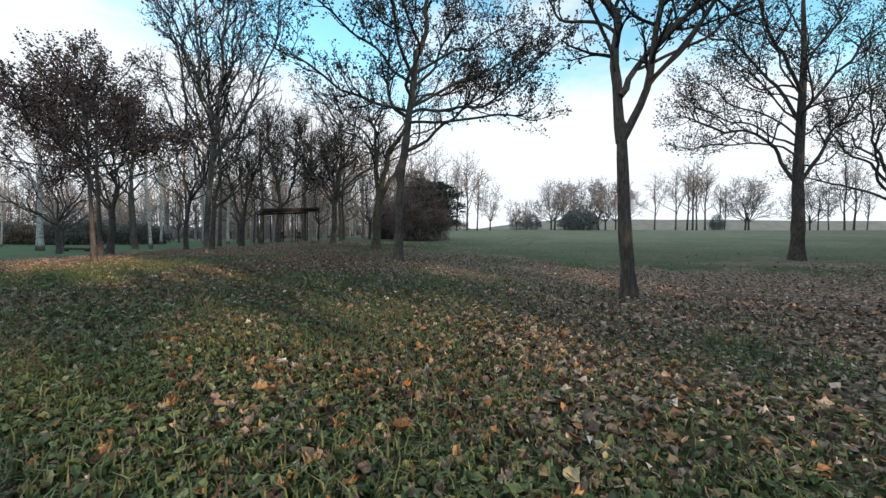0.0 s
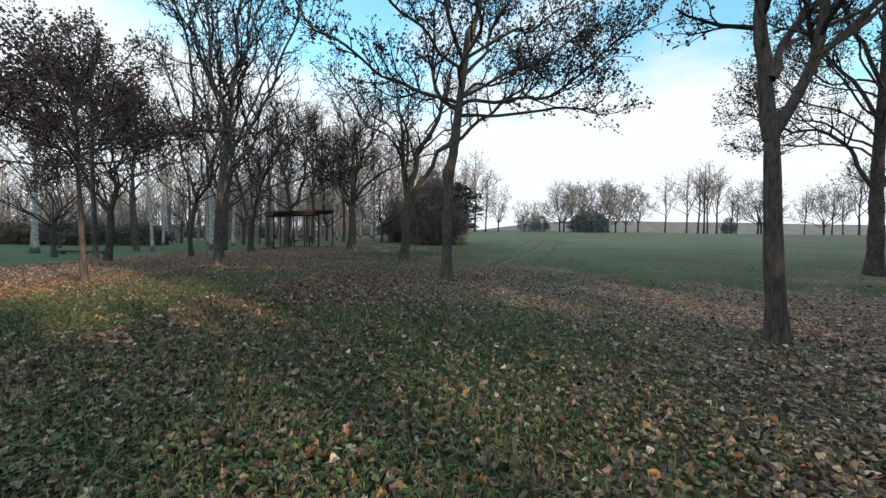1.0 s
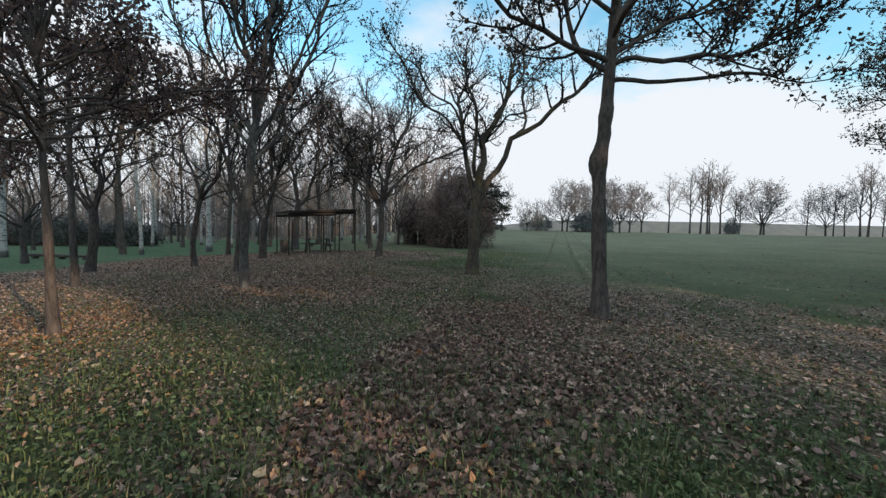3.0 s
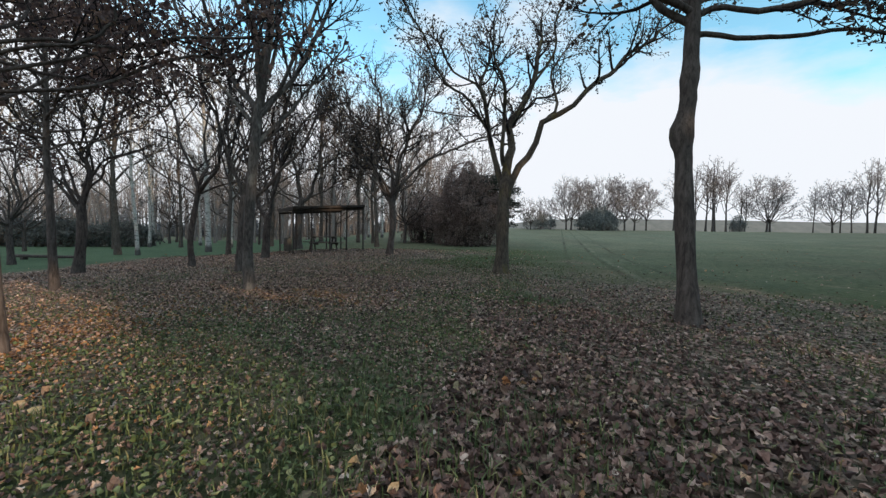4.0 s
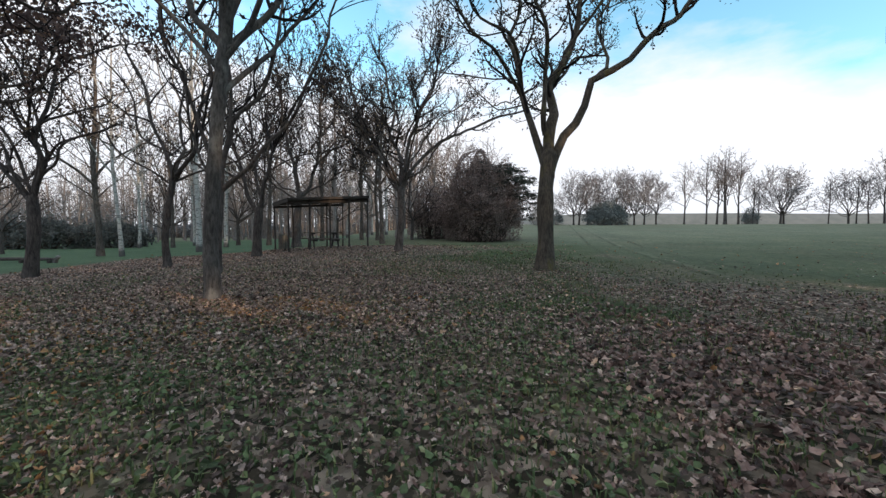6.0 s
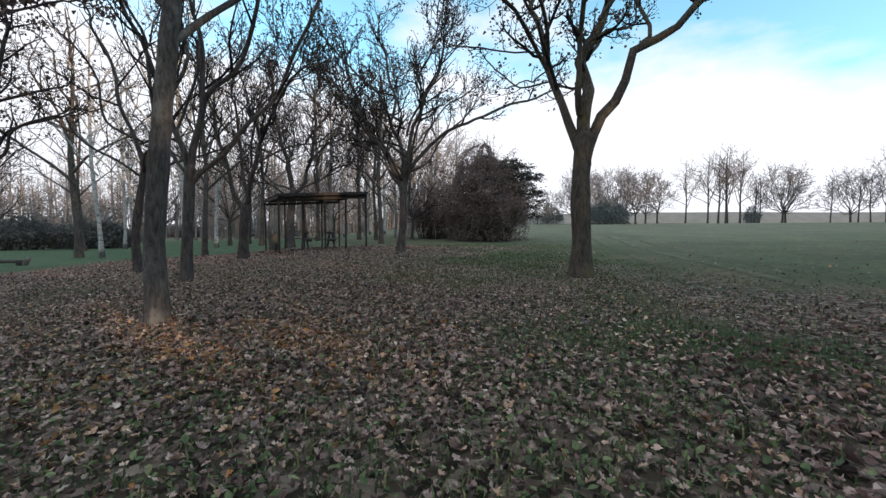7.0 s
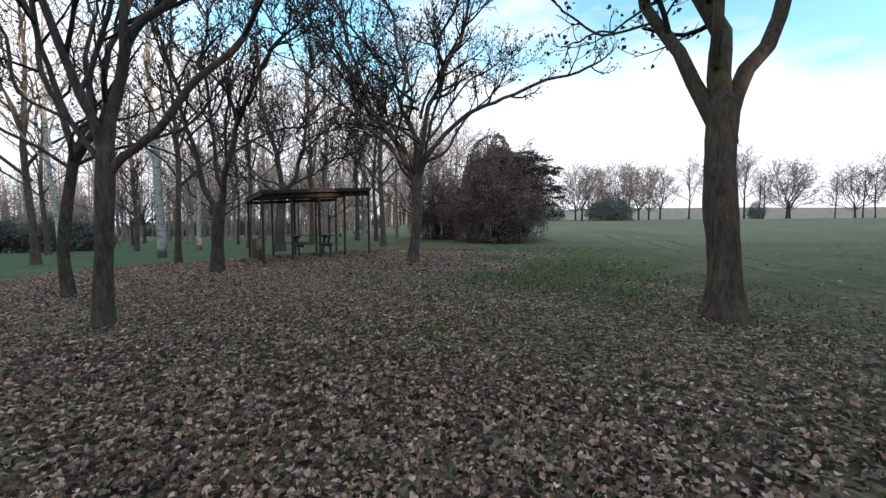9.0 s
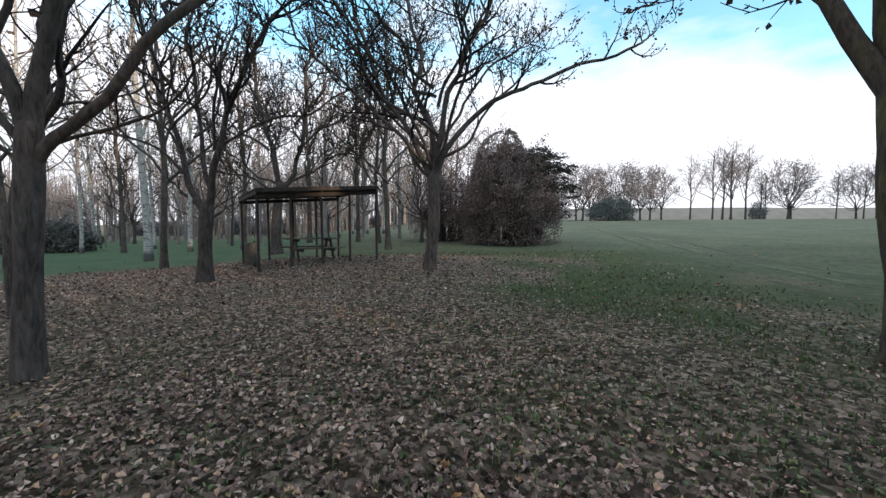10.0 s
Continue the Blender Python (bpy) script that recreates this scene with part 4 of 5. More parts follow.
fork_tree_by_start()
tall_tree_right()
yellow_tree_right()
knobbly_tree()
broad_forked_tree()
slender_tree_left()
rust_tree(17, -8.61, 10.18, 5.5, 0.062, 2.3, 3.0, 9.0, 0.068, "young tree with a thin trunk and dense rust-brown leaves", -0.1)
rust_tree(18, -12.8, 15.09, 9.6, 0.085, 3.0, 3.2, 8.5, 0.085, "young tree forked low with dense rust-brown leaves", -0.1)
low_fork_tree()
leaning_tree()
tree_beside_shelter()
arching_tree()
tree_behind_shelter()
leafy_tree_west()


# ---- trees farther off: a few grown kinds, each planted many times ----
def tall_kind(seed, height, r, bark_mat, leaf_mat, label, leafy=0.2, twig=0.010, clear=0.28, name="tree", levels=2, category="tree"):
    """An upright woodland tree with steep limbs."""
    t = Tree(seed, leafy, 0.15 if twig < 0.015 else 0.26, levels, fine=0.55, twig=twig, coarse=True)
    rng = t.rng
    sway = [rng.uniform(-0.25, 0.25) for _ in range(4)]
    t.trunk([(sway[0] * 0.3, 0, height * 0.15), (sway[0], sway[1], height * 0.4), (sway[2], sway[1], height * 0.7), (sway[3], 0, height * 0.96)], r, 0.03, 1.35)
    n = 15
    for k in range(n):
        f = clear + (0.9 - clear) * k / n
        h = height * f
        t.wild_limb((sway[0] * f, sway[1] * f, h), 137.5 * k + seed * 31, rng.uniform(42, 62), height * (1 - f) * 0.42 + 0.8, r * (0.45 - 0.25 * k / n))
    return t.finish(name, 0, 0, bark_mat, BARK_HAZED if bark_mat in (BARK_HAZED, BARK_ROW) else BARK_TWIG, leaf_mat, label, "", category)


def round_kind(seed, height, r, bark_mat, leaf_mat, label, leafy=0.5, fork=0.25, twig=0.010):
    """A broad tree that forks low into spreading limbs."""
    t = Tree(seed, leafy, 0.15 if twig < 0.015 else 0.26, 2, fine=0.55, twig=twig, coarse=True)
    t.trunk([(0.05, 0, height * fork * 0.5), (0.08, 0.03, height * fork)], r, r * 0.85, 1.35)
    n = 12
    for k in range(n):
        rise = 26 + 50 * (k % 4) / 3
        t.wild_limb((0.08, 0.03, height * fork * (0.85 + 0.15 * (k % 3) / 2)), 137.5 * k + seed * 17, rise, height * (0.42 + 0.26 * (rise - 26) / 50), r * 0.4, 0.3)
    return t.finish("tree", 0, 0, bark_mat, BARK_HAZED if bark_mat in (BARK_HAZED, BARK_ROW) else BARK_TWIG, leaf_mat, label, "", "tree")


def plant(kind, x, y, turn, size, group):
    ob = copy_thing(kind, pose(x, y, ground_z(x, y), 0, 0, turn))
    ob.scale = (size, size, size)
    tagged(ob, group=group)
    return ob


def move_to(kind, x, y, turn, size, group):
    kind.matrix_basis = pose(x, y, ground_z(x, y), 0, 0, turn)
    kind.scale = (size, size, size)
    tagged(kind, group=group)


WOOD = "woodland trees behind the shelter"
ROW = "trees along the far edge of the field"
pick = random.Random(5)

dark_kinds = [
    tall_kind(31, 13.0, 0.17, BARK_GREY, LEAF_TAN, "bare upright woodland tree with a dark trunk", 0.7),
    tall_kind(32, 11.5, 0.15, BARK_GREY, LEAF_DRY, "woodland tree with many withered brown leaves", 4.0),
    round_kind(33, 9.5, 0.17, BARK_DARK, LEAF_TAN, "bare woodland tree with spreading limbs", 0.7),
    round_kind(34, 8.0, 0.14, BARK_DARK, LEAF_DRY, "low woodland tree with some withered leaves", 1.3),
]
pale_kinds = [
    tall_kind(35, 15.0, 0.16, BARK_PALE, LEAF_TAN, "tall pale-barked poplar with dark scars at its foot", 0.5, 0.010, 0.3),
    tall_kind(36, 13.0, 0.125, BARK_PALE, LEAF_TAN, "slim pale-barked poplar, almost bare", 0.5, 0.010, 0.35),
]
# Trees deep in the wood; haze is part of their pale colours.
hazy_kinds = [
    tall_kind(37, 12.5, 0.15, BARK_HAZED, LEAF_HAZED, "slim tree deep in the wood, painted hazy grey", 1.0, 0.014, 0.25),
    round_kind(38, 9.5, 0.16, BARK_HAZED, LEAF_HAZED, "spreading tree deep in the wood, painted hazy grey", 1.2, 0.2, 0.014),
    tall_kind(39, 10.5, 0.13, BARK_HAZED, LEAF_TAN, "slim tree with thin tan leaves deep in the wood", 2.0, 0.014, 0.22),
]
spots_dark = [(-18.8, 40.5, 1.0, 0), (-15.6, 44.0, 1.1, 0), (-26.8, 41.0, 1.0, 1), (-9.8, 38.5, 0.9, 1), (-11.5, 41.0, 0.9, 0), (-7.2, 38.0, 0.8, 3), (-25.4, 32.5, 1.08, 0), (-16.47, 29.17, 0.8, 0), (-8.7, 33.5, 0.85, 0), (-24.7, 25.4, 0.85, 2), (-33.5, 34.5, 0.8, 3), (-30.5, 38.5, 0.9, 0), (-34.5, 51.0, 0.9, 3), (-37.0, 56.0, 0.9, 2)]
spots_pale = [(-20.5, 34.2, 1.15, 0), (-23.9, 32.2, 1.0, 1), (-22.4, 40.8, 0.95, 0), (-29.5, 41.0, 1.0, 1), (-13.1, 55.2, 1.0, 1), (-14.8, 50.1, 1.0, 1), (-29.0, 28.4, 1.0, 0), (-29.6, 28.7, 0.95, 1)]
spots_hazy = [(-13.2, 39.2, 1.0, 0), (-20.0, 46.0, 1.1, 2), (-8.9, 43.0, 0.95, 2), (-12.2, 47.5, 1.1, 1), (-5.6, 48.5, 1.0, 0)]
used_kinds = set()


def set_tree(kind, x, y, size, group):
    turn = pick.uniform(0, 360)
    if kind.name in used_kinds:
        plant(kind, x, y, turn, size, group)
    else:
        used_kinds.add(kind.name)
        move_to(kind, x, y, turn, size, group)


for x, y, size, k in spots_dark:
    set_tree(dark_kinds[k], x, y, size, WOOD)
for x, y, size, k in spots_pale:
    set_tree(pale_kinds[k], x, y, size, WOOD)
for x, y, size, k in spots_hazy:
    set_tree(hazy_kinds[k], x, y, size, WOOD)

# The wood behind: rows of trunks that close the view to the north-west.
taken = [(a[0], a[1]) for a in spots_dark + spots_pale + spots_hazy] + [(-14.3, 34.2)]
count = 0
while count < 66:
    y = pick.uniform(40, 112)
    x = pick.uniform(-28 - (y - 40) * 1.1, -5.5 - (y - 40) * 0.02)
    gap = -41 - (y - 58) * 0.62
    if abs(x - gap) < 3.0 + 0.04 * y and y > 48:
        continue
    if x > -9 and y < 46:
        continue
    if any((x - a) ** 2 + (y - b) ** 2 < 6.5 for a, b in taken):
        continue
    taken.append((x, y))
    kind = pick.choice(dark_kinds + pale_kinds if y < 50 else hazy_kinds + hazy_kinds + dark_kinds[:1] + pale_kinds)
    set_tree(kind, x, y, pick.uniform(0.75, 1.15), WOOD)
    count += 1
for k in range(20):
    x, y = pick.uniform(-80, -36), pick.uniform(22, 62)
    if x > -1.02 * y + 8 and abs(x + 38) < 4:
        continue
    set_tree(pick.choice(hazy_kinds + dark_kinds[:2] + dark_kinds[:1] + pale_kinds), x, y, pick.uniform(0.6, 0.9), WOOD)

# Far row across the field; haze is painted into its twigs and leaves.
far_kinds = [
    tall_kind(41, 17.0, 0.22, BARK_ROW, LEAF_HAZED, "tall bare tree at the edge of the open field", 0.5, 0.020, 0.22),
    tall_kind(42, 13.0, 0.18, BARK_ROW, LEAF_HAZED, "slender tree with haze-paled reddish twigs at the open field's edge", 0.9, 0.020, 0.25),
    round_kind(43, 12.0, 0.25, BARK_ROW, LEAF_HAZED, "broad tree at the edge of the open field", 2.2, 0.22, 0.020),
    round_kind(44, 9.5, 0.20, BARK_ROW, LEAF_HAZED, "low round tree at the edge of the open field", 1.8, 0.24, 0.020),
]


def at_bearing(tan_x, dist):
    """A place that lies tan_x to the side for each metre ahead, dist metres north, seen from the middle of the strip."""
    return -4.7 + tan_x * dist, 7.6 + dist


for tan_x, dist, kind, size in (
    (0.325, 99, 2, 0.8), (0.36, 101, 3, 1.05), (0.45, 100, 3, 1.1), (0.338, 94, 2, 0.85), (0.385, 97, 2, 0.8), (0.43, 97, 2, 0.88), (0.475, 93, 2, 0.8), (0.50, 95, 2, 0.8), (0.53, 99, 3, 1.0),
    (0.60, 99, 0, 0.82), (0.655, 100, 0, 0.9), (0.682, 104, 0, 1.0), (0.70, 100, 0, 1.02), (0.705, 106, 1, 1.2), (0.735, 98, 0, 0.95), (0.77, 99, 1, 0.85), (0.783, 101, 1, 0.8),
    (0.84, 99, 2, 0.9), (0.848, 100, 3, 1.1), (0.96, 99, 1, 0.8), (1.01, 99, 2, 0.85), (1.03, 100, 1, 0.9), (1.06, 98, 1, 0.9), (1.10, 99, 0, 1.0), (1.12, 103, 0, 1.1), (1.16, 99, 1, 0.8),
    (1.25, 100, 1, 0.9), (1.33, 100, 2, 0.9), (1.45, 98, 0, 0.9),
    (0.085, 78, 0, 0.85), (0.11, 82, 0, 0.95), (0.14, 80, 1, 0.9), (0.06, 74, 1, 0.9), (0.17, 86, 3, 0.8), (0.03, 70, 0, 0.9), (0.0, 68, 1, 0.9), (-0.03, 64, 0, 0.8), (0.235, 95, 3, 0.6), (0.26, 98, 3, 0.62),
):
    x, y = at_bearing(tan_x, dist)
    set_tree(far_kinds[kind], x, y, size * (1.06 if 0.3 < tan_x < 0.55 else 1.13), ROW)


# ---- shrubs ----
def shrub(name, seed, x, y, half_w, half_d, height, leaf_mat, stem_mat, stems, leaf_count, leaf_size, label, group="", category="shrub"):
    """Many arching stems from the ground inside an uneven dome, with leaves towards the outside."""
    rng = random.Random(seed)
    sv, sf, lv, lf = [], [], [], []
    tips = []
    for k in range(stems):
        a = rng.uniform(0, 6.283)
        q = math.sqrt(rng.random())
        foot = Vector((math.cos(a) * q * half_w * 0.62, math.sin(a) * q * half_d * 0.62, 0))
        e = rng.uniform(0.25, 1.0)
        tip = Vector((foot.x + math.cos(a) * half_w * 0.55 * (1.1 - e * 0.6) * rng.uniform(0.5, 1.15), foot.y + math.sin(a) * half_d * 0.55 * (1.1 - e * 0.6) * rng.uniform(0.5, 1.15), height * e * (1 - 0.42 * q * q) * rng.uniform(0.72, 1.06)))
        mid = foot.lerp(tip, 0.5) + Vector((rng.uniform(-0.3, 0.3), rng.uniform(-0.3, 0.3), height * 0.09))
        foot.z = ground_z(x + foot.x, y + foot.y) - ground_z(x, y) - 0.1
        pts = [foot, foot.lerp(mid, 0.5) + Vector((0, 0, 0.1)), mid, mid.lerp(tip, 0.5) + Vector((0, 0, 0.12)), tip]
        tube(sv, sf, pts, [0.045, 0.035, 0.026, 0.016, 0.006], 4, cap=False)
        for i in range(9):
            f = rng.uniform(0.3, 1.0)
            j = min(3, int(f * 4))
            p = pts[j].lerp(pts[j + 1], f * 4 - j)
            d = Vector((rng.uniform(-1, 1), rng.uniform(-1, 1), rng.uniform(-0.2, 1.0))).normalized()
            q2 = p + d * rng.uniform(0.5, 1.25)
            m2 = p.lerp(q2, 0.5) + Vector((rng.uniform(-0.1, 0.1), rng.uniform(-0.1, 0.1), 0.08))
            tube(sv, sf, [p, m2, q2], [0.012, 0.008, 0.004], 3, cap=False)
            tips += [p.lerp(q2, 0.5), m2, q2]
    for k in range(leaf_count):
        p = tips[rng.randrange(len(tips))] + Vector((rng.gauss(0, 0.14), rng.gauss(0, 0.14), rng.gauss(0, 0.12)))
        if p.z < 0.05:
            continue
        n = Vector((rng.uniform(-1, 1), rng.uniform(-1, 1), rng.uniform(-1, 1))).normalized()
        u = n.orthogonal().normalized()
        u.rotate(Matrix.Rotation(rng.uniform(0, 6.28), 3, n))
        w = n.cross(u)
        s = leaf_size * rng.uniform(0.6, 1.3)
        o = len(lv)
        lv += [p, p + (u * 0.5 + w * 0.4 + n * 0.12) * s, p + u * s, p + (u * 0.5 - w * 0.4 + n * 0.12) * s]
        lf += [(o, o + 1, o + 2), (o, o + 2, o + 3)]
    for k in range(leaf_count):
        a, c = rng.uniform(0, 6.283), rng.random() ** 0.95
        lump = 0.86 + 0.22 * noise.noise(Vector((math.cos(a) * 1.6, math.sin(a) * 1.6, c * 2.2 + seed)))
        if noise.noise(Vector((math.cos(a) * 5, math.sin(a) * 5, c * 6 + seed))) < -0.2:
            continue
        ring = math.sqrt(max(0.0, 1 - c ** 2.4)) * lump * rng.uniform(0.86, 1.03)
        p = Vector((math.cos(a) * half_w * ring, math.sin(a) * half_d * ring, 0.08 + height * 0.93 * c * lump))
        n = Vector((rng.uniform(-1, 1), rng.uniform(-1, 1), rng.uniform(-1, 1))).normalized()
        u = n.orthogonal().normalized()
        w = n.cross(u)
        s = leaf_size * rng.uniform(0.6, 1.3)
        o = len(lv)
        lv += [p, p + (u * 0.5 + w * 0.4 + n * 0.12) * s, p + u * s, p + (u * 0.5 - w * 0.4 + n * 0.12) * s]
        lf += [(o, o + 1, o + 2), (o, o + 2, o + 3)]
    root = new(name)
    root.location = (x, y, ground_z(x, y))
    tagged(root, label, category, group)
    mesh_object("branchwork", sv, sf, stem_mat, root)
    mesh_object("leaves", lv, lf, leaf_mat, root, smooth=False)
    return root


shrub("shrub", 51, -2.25, 36.5, 2.9, 2.7, 6.9, LEAF_BUSH, BARK_BUSH, 190, 30000, 0.098, "great dome-shaped shrub, dark reddish brown, at the lawn's edge")
shrub("shrub", 53, -5.7, 40.0, 2.1, 2.0, 5.4, LEAF_BUSH, BARK_BUSH, 90, 6500, 0.095, "twiggy brown shrub at the wood's edge")


def evergreen(x, y, height, reach, label):
    """A dark evergreen whose long boughs arch out in flat, drooping sprays of needles."""
    rng = random.Random(57)
    sv, sf, lv, lf = [], [], [], []
    stem = [Vector((0, 0, -0.1)), Vector((0.1, 0, height * 0.35)), Vector((-0.2, 0, height * 0.7)), Vector((-0.9, 0, height))]
    tube(sv, sf, stem, [0.16, 0.12, 0.07, 0.02], 7, cap=False)
    for k in range(78):
        q = (k + 0.5) / 78
        h = 0.5 + q * 2.5
        i = min(2, int(h))
        foot = stem[i].lerp(stem[i + 1], h - i)
        a = radians(137.5 * k)
        out = Vector((math.cos(a), math.sin(a) * 0.8, 0))
        n = reach * (0.3 + 0.7 * math.sin(math.pi * (0.2 + 0.7 * q))) * rng.uniform(0.7, 1.08)
        tip = foot + out * n + Vector((0, 0, (0.42 - 0.2 * q) * n + rng.uniform(-0.3, 0.3)))
        mid = foot.lerp(tip, 0.55) + Vector((0, 0, 0.22 * n))
        line = [foot, foot.lerp(mid, 0.5) + Vector((0, 0, 0.06 * n)), mid, mid.lerp(tip, 0.55) + Vector((0, 0, 0.06 * n)), tip]
        tube(sv, sf, line, [0.035, 0.028, 0.02, 0.012, 0.005], 4, cap=False)
        for j in range(15):
            f = rng.uniform(0.22, 1.0) * 4
            c = min(3, int(f))
            p = line[c].lerp(line[c + 1], f - c)
            side = Vector((-out.y, out.x, 0)) * rng.choice((-1, 1)) * rng.uniform(0.3, 1.0) + out * rng.uniform(0.2, 0.9) + Vector((0, 0, rng.uniform(-0.35, 0.15)))
            e = p + side.normalized() * rng.uniform(0.35, 0.85)
            tube(sv, sf, [p, e], [0.008, 0.003], 3, cap=False)
            for b in range(15):
                w = p.lerp(e, rng.uniform(0.1, 1.05)) + Vector((rng.gauss(0, 0.05), rng.gauss(0, 0.05), rng.gauss(0, 0.035)))
                u = (side + Vector((rng.uniform(-0.8, 0.8), rng.uniform(-0.8, 0.8), rng.uniform(-0.5, 0.3)))).normalized()
                v = u.orthogonal().normalized()
                v.rotate(Matrix.Rotation(rng.uniform(0, 6.28), 3, u))
                m = rng.uniform(0.08, 0.16)
                o = len(lv)
                lv += [w, w + (u * 0.5 + v * 0.3) * m, w + u * m, w + (u * 0.5 - v * 0.3) * m]
                lf.append((o, o + 1, o + 2, o + 3))
    root = new("evergreen_tree")
    root.location = (x, y, ground_z(x, y))
    tagged(root, label, "tree")
    mesh_object("branchwork", sv, sf, BARK_DARK, root)
    mesh_object("needles", lv, lf, NEEDLES, root, smooth=False)


evergreen(-0.55, 37.5, 5.0, 2.65, "dark evergreen with drooping sprays beside the great brown shrub")
for k, (x, y, w, h, mat) in enumerate(((-33.5, 43.0, 3.6, 2.4, LEAF_HEDGE), (-39.0, 42.0, 4.0, 2.9, LEAF_HEDGE), (-43.5, 42.5, 4.0, 2.4, LEAF_TAN), (-48.0, 43.5, 4.0, 2.6, LEAF_HEDGE), (-53.0, 45.0, 4.4, 2.6, LEAF_TAN))):
    shrub("shrub", 60 + k, x, y, w, 1.8, h, mat, BARK_BUSH, 60, 4200, 0.2, "rough grey-green hedge shrub along the western lawn", "hedge shrubs by the lawn")
# Thickets at the back, paled in colour to look hazy.
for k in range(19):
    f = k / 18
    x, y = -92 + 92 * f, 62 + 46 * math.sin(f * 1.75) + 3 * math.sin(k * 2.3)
    shrub("shrub", 70 + k, x, y, 5.6, 2.6, 4.0 + 1.4 * math.sin(k * 1.7), LEAF_HAZED, BARK_HAZED, 70, 1800, 0.34, "thicket at the back of the wood, painted hazy grey-brown", "thickets behind the wood")
# Far shrubs, their leaf colour lightened to stand for haze.
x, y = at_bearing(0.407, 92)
shrub("shrub", 80, x, y, 5.2, 3.0, 6.0, LEAF_EVERGREEN_HAZED, BARK_HAZED, 90, 7000, 0.3, "evergreen shrub among the far trees, painted hazy blue-green", "far shrubs")
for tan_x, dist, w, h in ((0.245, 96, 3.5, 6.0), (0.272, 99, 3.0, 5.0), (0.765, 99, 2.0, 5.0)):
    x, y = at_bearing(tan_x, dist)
    shrub("shrub", 81, x, y, w, 2.0, h, LEAF_EVERGREEN_HAZED, BARK_HAZED, 40, 1100, 0.26, "small shrub across the field, painted hazy grey-green", "far shrubs")


# ---- the depth of the wood ----
def deep_wood():
    """Hundreds of thin trees, too far in to tell apart, as one mass of trunks and one of twigs and leaves."""
    rng = random.Random(33)
    tv, tf, lv, lf = [], [], [], []
    for k in range(520):
        f = rng.random()
        bearing = radians(-54 + 56 * f)
        dist = rng.uniform(62, 118) if f < 0.72 else rng.uniform(88, 125)
        x, y = -5 + dist * math.sin(bearing), 9 + dist * math.cos(bearing)
        z = ground_z(max(-160, x), y) - 0.2
        h = rng.uniform(7.5, 14.5) * (0.7 + 0.3 * smooth_step(0.1, 0.45, f))
        top = Vector((x + rng.uniform(-0.6, 0.6), y + rng.uniform(-0.6, 0.6), z + h))
        foot = Vector((x, y, z))
        mid = foot.lerp(top, 0.45) + Vector((rng.uniform(-0.3, 0.3), rng.uniform(-0.3, 0.3), 0))
        r = rng.uniform(0.09, 0.17)
        tube(tv, tf, [foot, mid, top], [r, r * 0.65, 0.03], 5, cap=False)
        for i in range(13):
            q = rng.uniform(0.25, 0.95)
            p = foot.lerp(mid, q / 0.45) if q < 0.45 else mid.lerp(top, (q - 0.45) / 0.55)
            a = rng.uniform(0, 6.283)
            n = h * 0.34 * (1.15 - q)
            d = Vector((math.cos(a) * 0.7, math.sin(a) * 0.7, rng.uniform(0.4, 1.1))).normalized()
            e = p + d * n
            tube(tv, tf, [p, e], [0.045, 0.018], 3, cap=False)
            for j in range(6):
                w = p.lerp(e, rng.uniform(0.2, 1.1)) + Vector((rng.gauss(0, 0.35), rng.gauss(0, 0.35), rng.gauss(0, 0.3)))
                m = Vector((rng.uniform(-1, 1), rng.uniform(-1, 1), rng.uniform(-1, 1))).normalized()
                u = m.orthogonal().normalized()
                s = rng.uniform(0.18, 0.46)
                o = len(lv)
                lv += [w, w + (u * 0.5 + m.cross(u) * 0.3) * s, w + u * s]
                lf.append((o, o + 1, o + 2))
    root = new("woodland")
    tagged(root, "deep winter wood of thin bare trees, painted hazy grey-brown", "woodland", kind="stuff")
    # Both masses carry painted haze in their pale colours.
    mesh_object("trunks", tv, tf, BARK_HAZED, root)
    mesh_object("leaves", lv, lf, LEAF_HAZED, root, smooth=False)


deep_wood()


# ---- embankment across the field ----
def embankment():
    verts, faces = [], []
    xs = list(range(-20, 420, 6))
    for x in xs:
        d = 172 - 0.12 * x
        top = 8.7 + 0.25 * noise.noise(Vector((x * 0.03, 0, 0)))
        rise = smooth_step(-20, 60, x)
        low = ground_z(min(160, x), 150) - 2.0
        for dy, z in ((0, low), (14, low + (top - low) * rise), (22, low + (top - low) * rise), (60, low)):
            verts.append((x, d + dy, z))
    for i in range(len(xs) - 1):
        for k in range(3):
            o = i * 4 + k
            faces.append((o, o + 4, o + 5, o + 1))
    ob = mesh_object("embankment", verts, faces, SCRUB_HAZED)
    tagged(ob, "long low grassy embankment behind the far trees", "embankment", kind="structure")


embankment()


# ---- picnic shelter ----
SHELTER = (-11.3, 25.1)
ALONG = Vector((math.cos(radians(30.8)), math.sin(radians(30.8)), 0))
ACROSS = Vector((-ALONG.y, ALONG.x, 0))
SHELTER_LONG, SHELTER_DEEP = 3.4, 3.75


def shelter_place(u, v):
    return SHELTER[0] + ALONG.x * u + ACROSS.x * v, SHELTER[1] + ALONG.y * u + ACROSS.y * v


